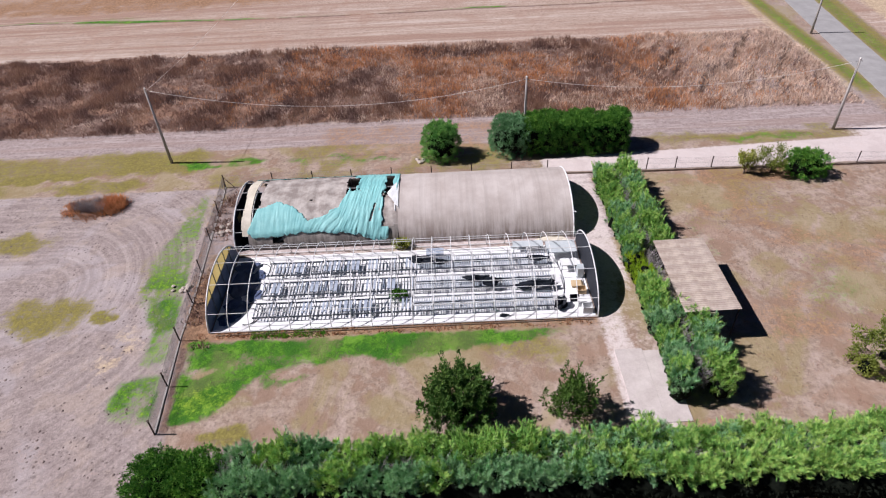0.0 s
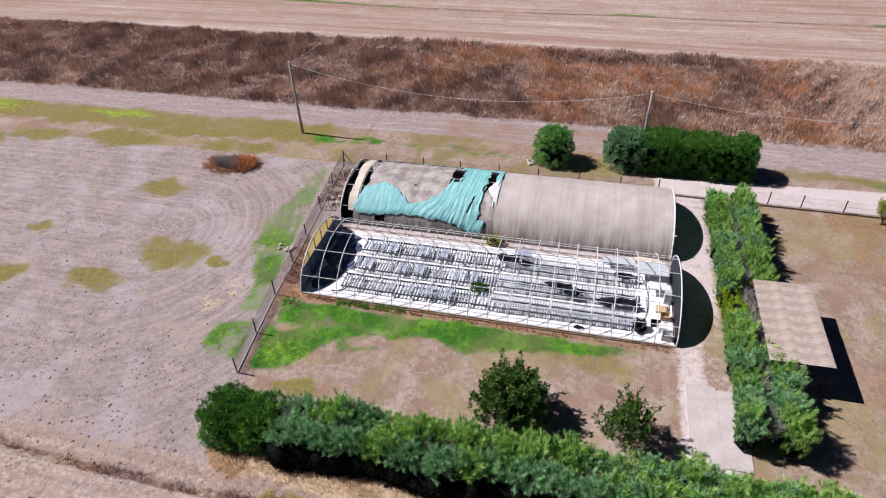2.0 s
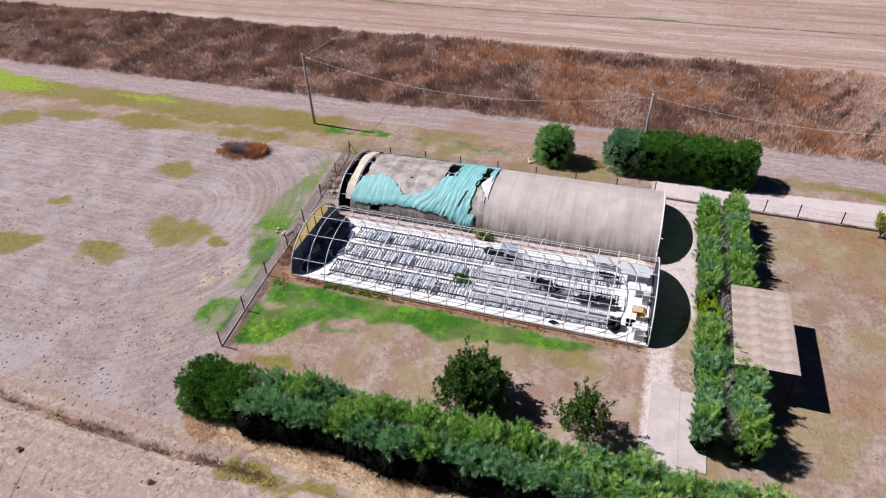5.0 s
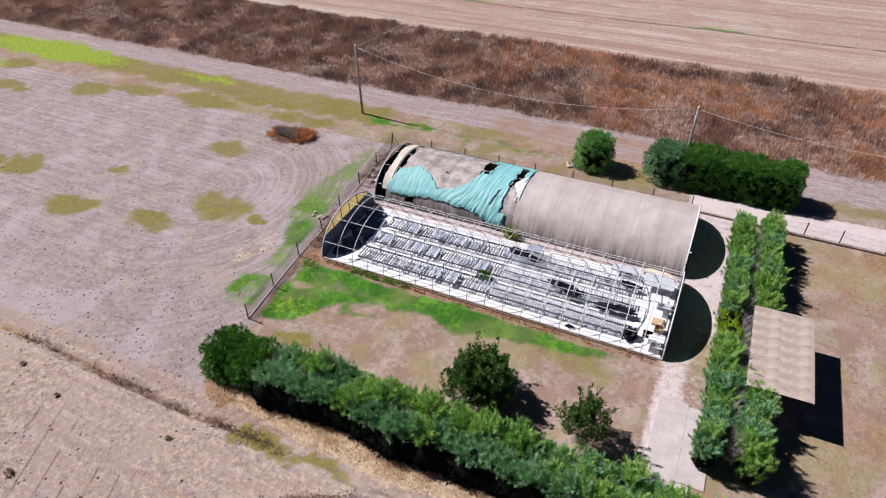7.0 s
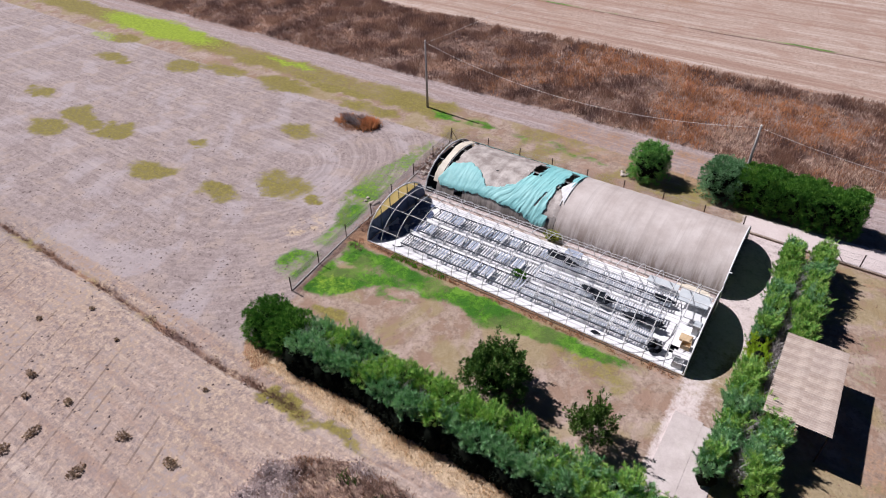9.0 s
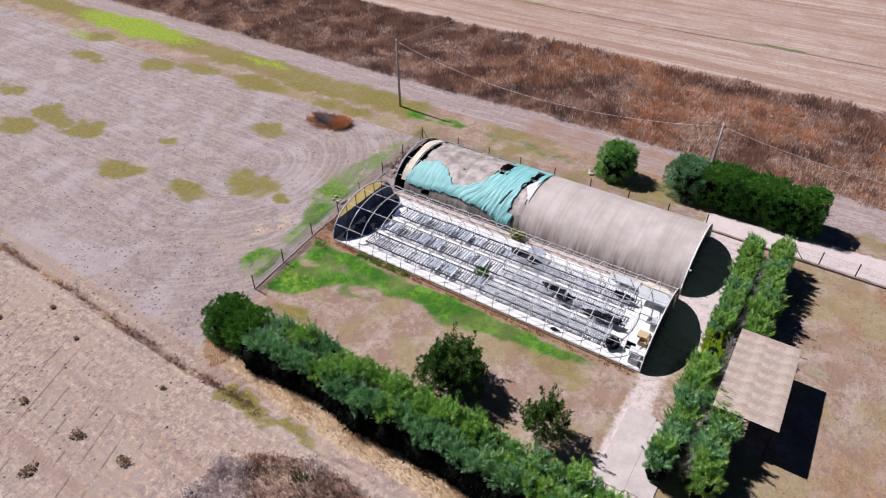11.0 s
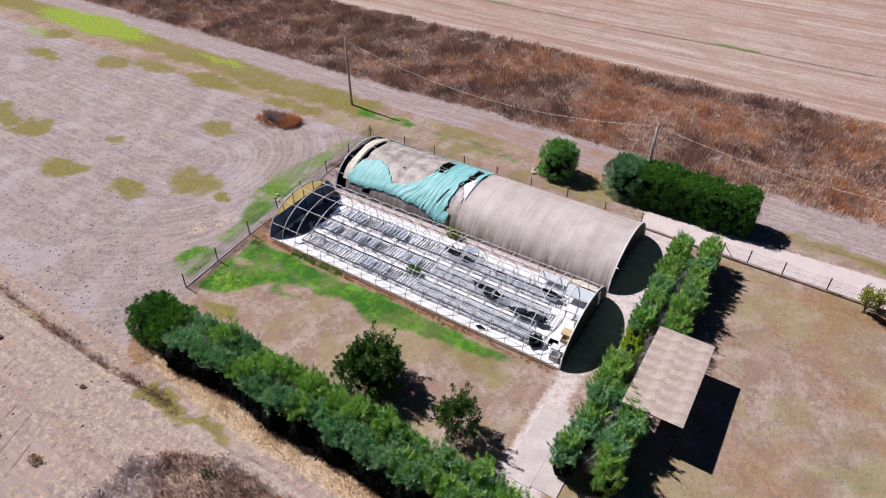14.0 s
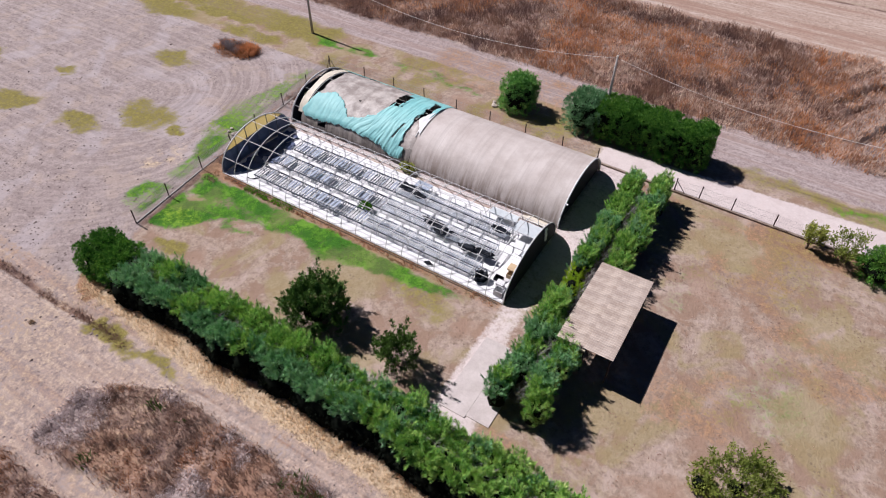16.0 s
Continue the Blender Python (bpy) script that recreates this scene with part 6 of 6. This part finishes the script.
blades("straw_verge", "golden dry straw along the hedge foot", "grass", x, y, 0.08 + 0.26 * step(-17.6, -15.7, y) * fbm(x, y, 1.2, 110) * 1.6, M_STRAW, 12, 0.016, 7, 0.16, (0.1, 0.8))
x, y = scatter(13, 16000, -10, 29, -9, 20, lambda x, y: step(0.45, 1.0, zones(x, y)["green"]))
blades("grass", "short green grass", "grass", x, y, 0.02 + 0.07 * fbm(x, y, 1.2, 112) ** 1.5, M_TURF, 14, 0.03, 4, 0.16, (0.6, 2.2))
x, y = scatter(15, 7000, -15, 62, 22, 29, lambda x, y: step(0.45, 1.0, zones(x, y)["green"]))
blades("grass", "short green grass beside the track", "grass", x, y, 0.02 + 0.05 * fbm(x, y, 2, 112), M_TURF, 16, 0.04, 3, 0.16, (1.2, 3.0))
x, y = scatter(17, 1500, -20.5, -13, 15.6, 20.4, lambda x, y: 0.7 * spot(x, y, -14.8, 18.1, 1.25, 1.3, 0.4) + 0.4 * spot(x, y, -18.8, 18.2, 0.9, 1.2, 0.5))
blades("weed_heap", "heap of dead orange weeds in the field", "weeds", x, y, 0.3 + 0.8 * spot(x, y, -14.8, 18.1, 1.2, 1.2, 0.9), M_ORANGEWEED, 18, 0.03, 10, 0.16, (0.1, 0.8))
x, y = scatter(18, 900, -20, -14, 15.6, 20.4, lambda x, y: spot(x, y, -16.9, 17.8, 2.1, 1.6, 0.5) * 0.5)
blades("weed_heap", "dark dead stalks in the weed heap", "weeds", x, y, 0.15 + 0.4 * fbm(x, y, 1, 127), M_RUSSETWEED, 19, 0.03, 6, 0.16, (0.2, 1.4))
x, y = scatter(19, 480, -1.0, 30, -0.75, -0.05, lambda x, y: 0.4 + 0.6 * step(0.45, 0.6, fbm(x, y, 2.5, 115)))
blades("dry_grass", "dry weeds along the frame foot", "grass", x, y, 0.08 + 0.16 * fbm(x, y, 2, 116), M_RUSSETWEED, 20, 0.03, 6, 0.1)
x, y = scatter(21, 130, 3.5, 9.0, -0.8, -0.05, lambda x, y: 0.9 + 0 * x)
blades("weeds", "green weeds along the frame foot", "weeds", x, y, 0.10 + 0.2 * fbm(x, y, 1, 117), M_TURF, 22, 0.04, 6, 0.1)
x, y = scatter(23, 1500, -4.2, 0.2, -1.5, 20.5, lambda x, y: band(x + 1.6 + 0.125 * (y + 5), 0.0, 2.2, 0.3) * step(0.4, 0.6, fbm(x, y, 2, 118)))
blades("dry_grass", "dry brown weeds between the fence and the tunnels", "weeds", x, y, 0.15 + 0.2 * fbm(x, y, 2, 119), M_BROWNWEED, 24, 0.035, 6, 0.12)
x, y = scatter(25, 2200, 34, 62, -9, 20, lambda x, y: 0.25 + 0.75 * step(0.45, 0.6, fbm(x, y, 3, 121)))
blades("dry_turf", "short dry turf in the yard", "grass", x, y, 0.04 + 0.05 * fbm(x, y, 2, 122), M_REDWEED, 26, 0.03, 4, 0.14, (0.8, 2.4))


# stones and rubbish by the fence corners
def stones(label, cx, cy, sx, sy, n, size, seed, mat=M_STONE):
    rnd = random.Random(seed)
    for _ in range(n):
        bm = bmesh.new()
        bmesh.ops.create_icosphere(bm, subdivisions=1, radius=1.0)
        s = size * rnd.uniform(0.5, 1.3)
        for v in bm.verts:
            v.co = Vector((v.co.x * s * rnd.uniform(0.8, 1.2), v.co.y * s * rnd.uniform(0.8, 1.2), max(-0.3, v.co.z * rnd.uniform(0.7, 1.1)) * s * 0.7))
        me = bpy.data.meshes.new("stone")
        bm.to_mesh(me)
        bm.free()
        me.materials.append(mat)
        thing("stone", label, "stone", "loose stones", at=(cx + rnd.uniform(-sx, sx), cy + rnd.uniform(-sy, sy), 0.05), data=me)


stones("pale broken stone beside the fence", -2.2, 13.3, 0.7, 1.2, 9, 0.28, 1)
stones("pale broken stone beside the bush", 16.2, 24.2, 0.5, 0.4, 5, 0.25, 2)
stones("pale broken stone in a rubble heap", -3.9, 5.4, 0.8, 0.4, 8, 0.24, 3)
stones("pale broken stone beside the end wall", -1.3, 4.0, 0.25, 0.25, 2, 0.33, 4, M_WHITE)

# scattered dead clumps in the south field
for k, (x, y, a, b, h) in enumerate(((-0.4, -26.1, 0.75, 0.55, 0.45), (4.1, -25.6, 0.85, 0.55, 0.4), (-6.3, -26.5, 0.5, 0.4, 0.3), (-6.4, -31.2, 0.7, 0.6, 0.4), (-6.0, -29.3, 0.45, 1.0, 0.3), (-0.5, -29.4, 0.6, 1.0, 0.3),
                                     (-11.2, -26.6, 0.7, 0.4, 0.35), (-9.5, -27.9, 0.4, 0.35, 0.3), (-13.9, -19.9, 0.3, 0.25, 0.2), (-8.9, -20.9, 0.3, 0.25, 0.2), (1.2, -20.3, 0.25, 0.2, 0.18), (-16.5, -23.0, 0.4, 0.3, 0.2))):
    bush("dead_clump", "dead brown weed clump in the stubble", (x, y, -0.05), 0.62 * a, 0.58 * b, 0.6 * h, int(300 * a * b + 40), 0.17, M_CLUMP, 60 + k, 5, 0.0, 0.9, 0.7)
for k in range(9):
    thing("dead_branch", "dead grey branches on the weed heap", "branches", "dead branches on the heap", at=(-18.2 + 0.33 * k, 17.7 + 0.6 * math.sin(3 * k), -1.0), data=TWIG[k % 3])


x, y = scatter(35, 16000, -75, 9, -18.9, -16.8, lambda x, y: np.exp(-(((y + 17.8 + 1.1 * (fbm(x, y, 5, 24) - 0.5)) / 0.30) ** 2)) * step(0.36, 0.55, fbm(x, y, 1.6, 125)))
blades("furrow_weeds", "dark dry weeds growing along the furrow", "weeds", x, y, 0.05 + 0.12 * fbm(x, y, 2, 126), M_REDWEED, 36, 0.02, 5, 0.1, (0.2, 1.2))

# clods of earth lying in the fields
def lumps(name, label, xs, ys, size, seed):
    rng = np.random.default_rng(seed)
    n = len(xs)
    r = size * (0.35 + 1.9 * rng.random((n, 1)) ** 3) * rng.uniform(0.7, 1.3, (n, 6))
    a = rng.uniform(0, 6.28, n)
    ring = np.stack([np.stack([xs + r[:, k] * np.cos(a + k * 1.2566), ys + r[:, k] * np.sin(a + k * 1.2566), height(xs, ys) - 0.02], 1) for k in range(5)], 1)
    top = np.stack([xs + 0.2 * r[:, 5], ys, height(xs, ys) + 0.45 * r[:, 5]], 1)
    v = np.concatenate([ring, top[:, None]], 1).reshape(-1, 3)
    f = (np.arange(n)[:, None, None] * 6 + np.array([[k, (k + 1) % 5, 5] for k in range(5)])).reshape(-1, 3)
    thing(name, label, "soil", kind="stuff", data=quick_mesh(name, v, f, M_CLOD))


x, y = scatter(31, 30000, -75, -2, -33, 23, lambda x, y: np.clip(0.03 + 0.45 * step(0.50, 0.70, fbm(x, y, 7, 181)) + 1.0 * spot(x, y, -9, -11.5, 9, 6, 0.7) + 0.5 * spot(x, y, -32, -9, 12, 5, 0.8), 0, 1) * (x < -1.8 - 0.125 * (y + 5)) * 0.55)
lumps("earth_clods", "small dark clods of dry earth in the stubble", x, y, 0.072, 5)
x, y = scatter(33, 9000, -30, 40, -34, -17.5, lambda x, y: (0.06 + 0.3 * step(0.5, 0.68, fbm(x, y, 5, 183))) * (1 - brown_patch(x, y)))
lumps("earth_clods", "dark clods of dry earth beside the furrow", x, y, 0.075, 6)
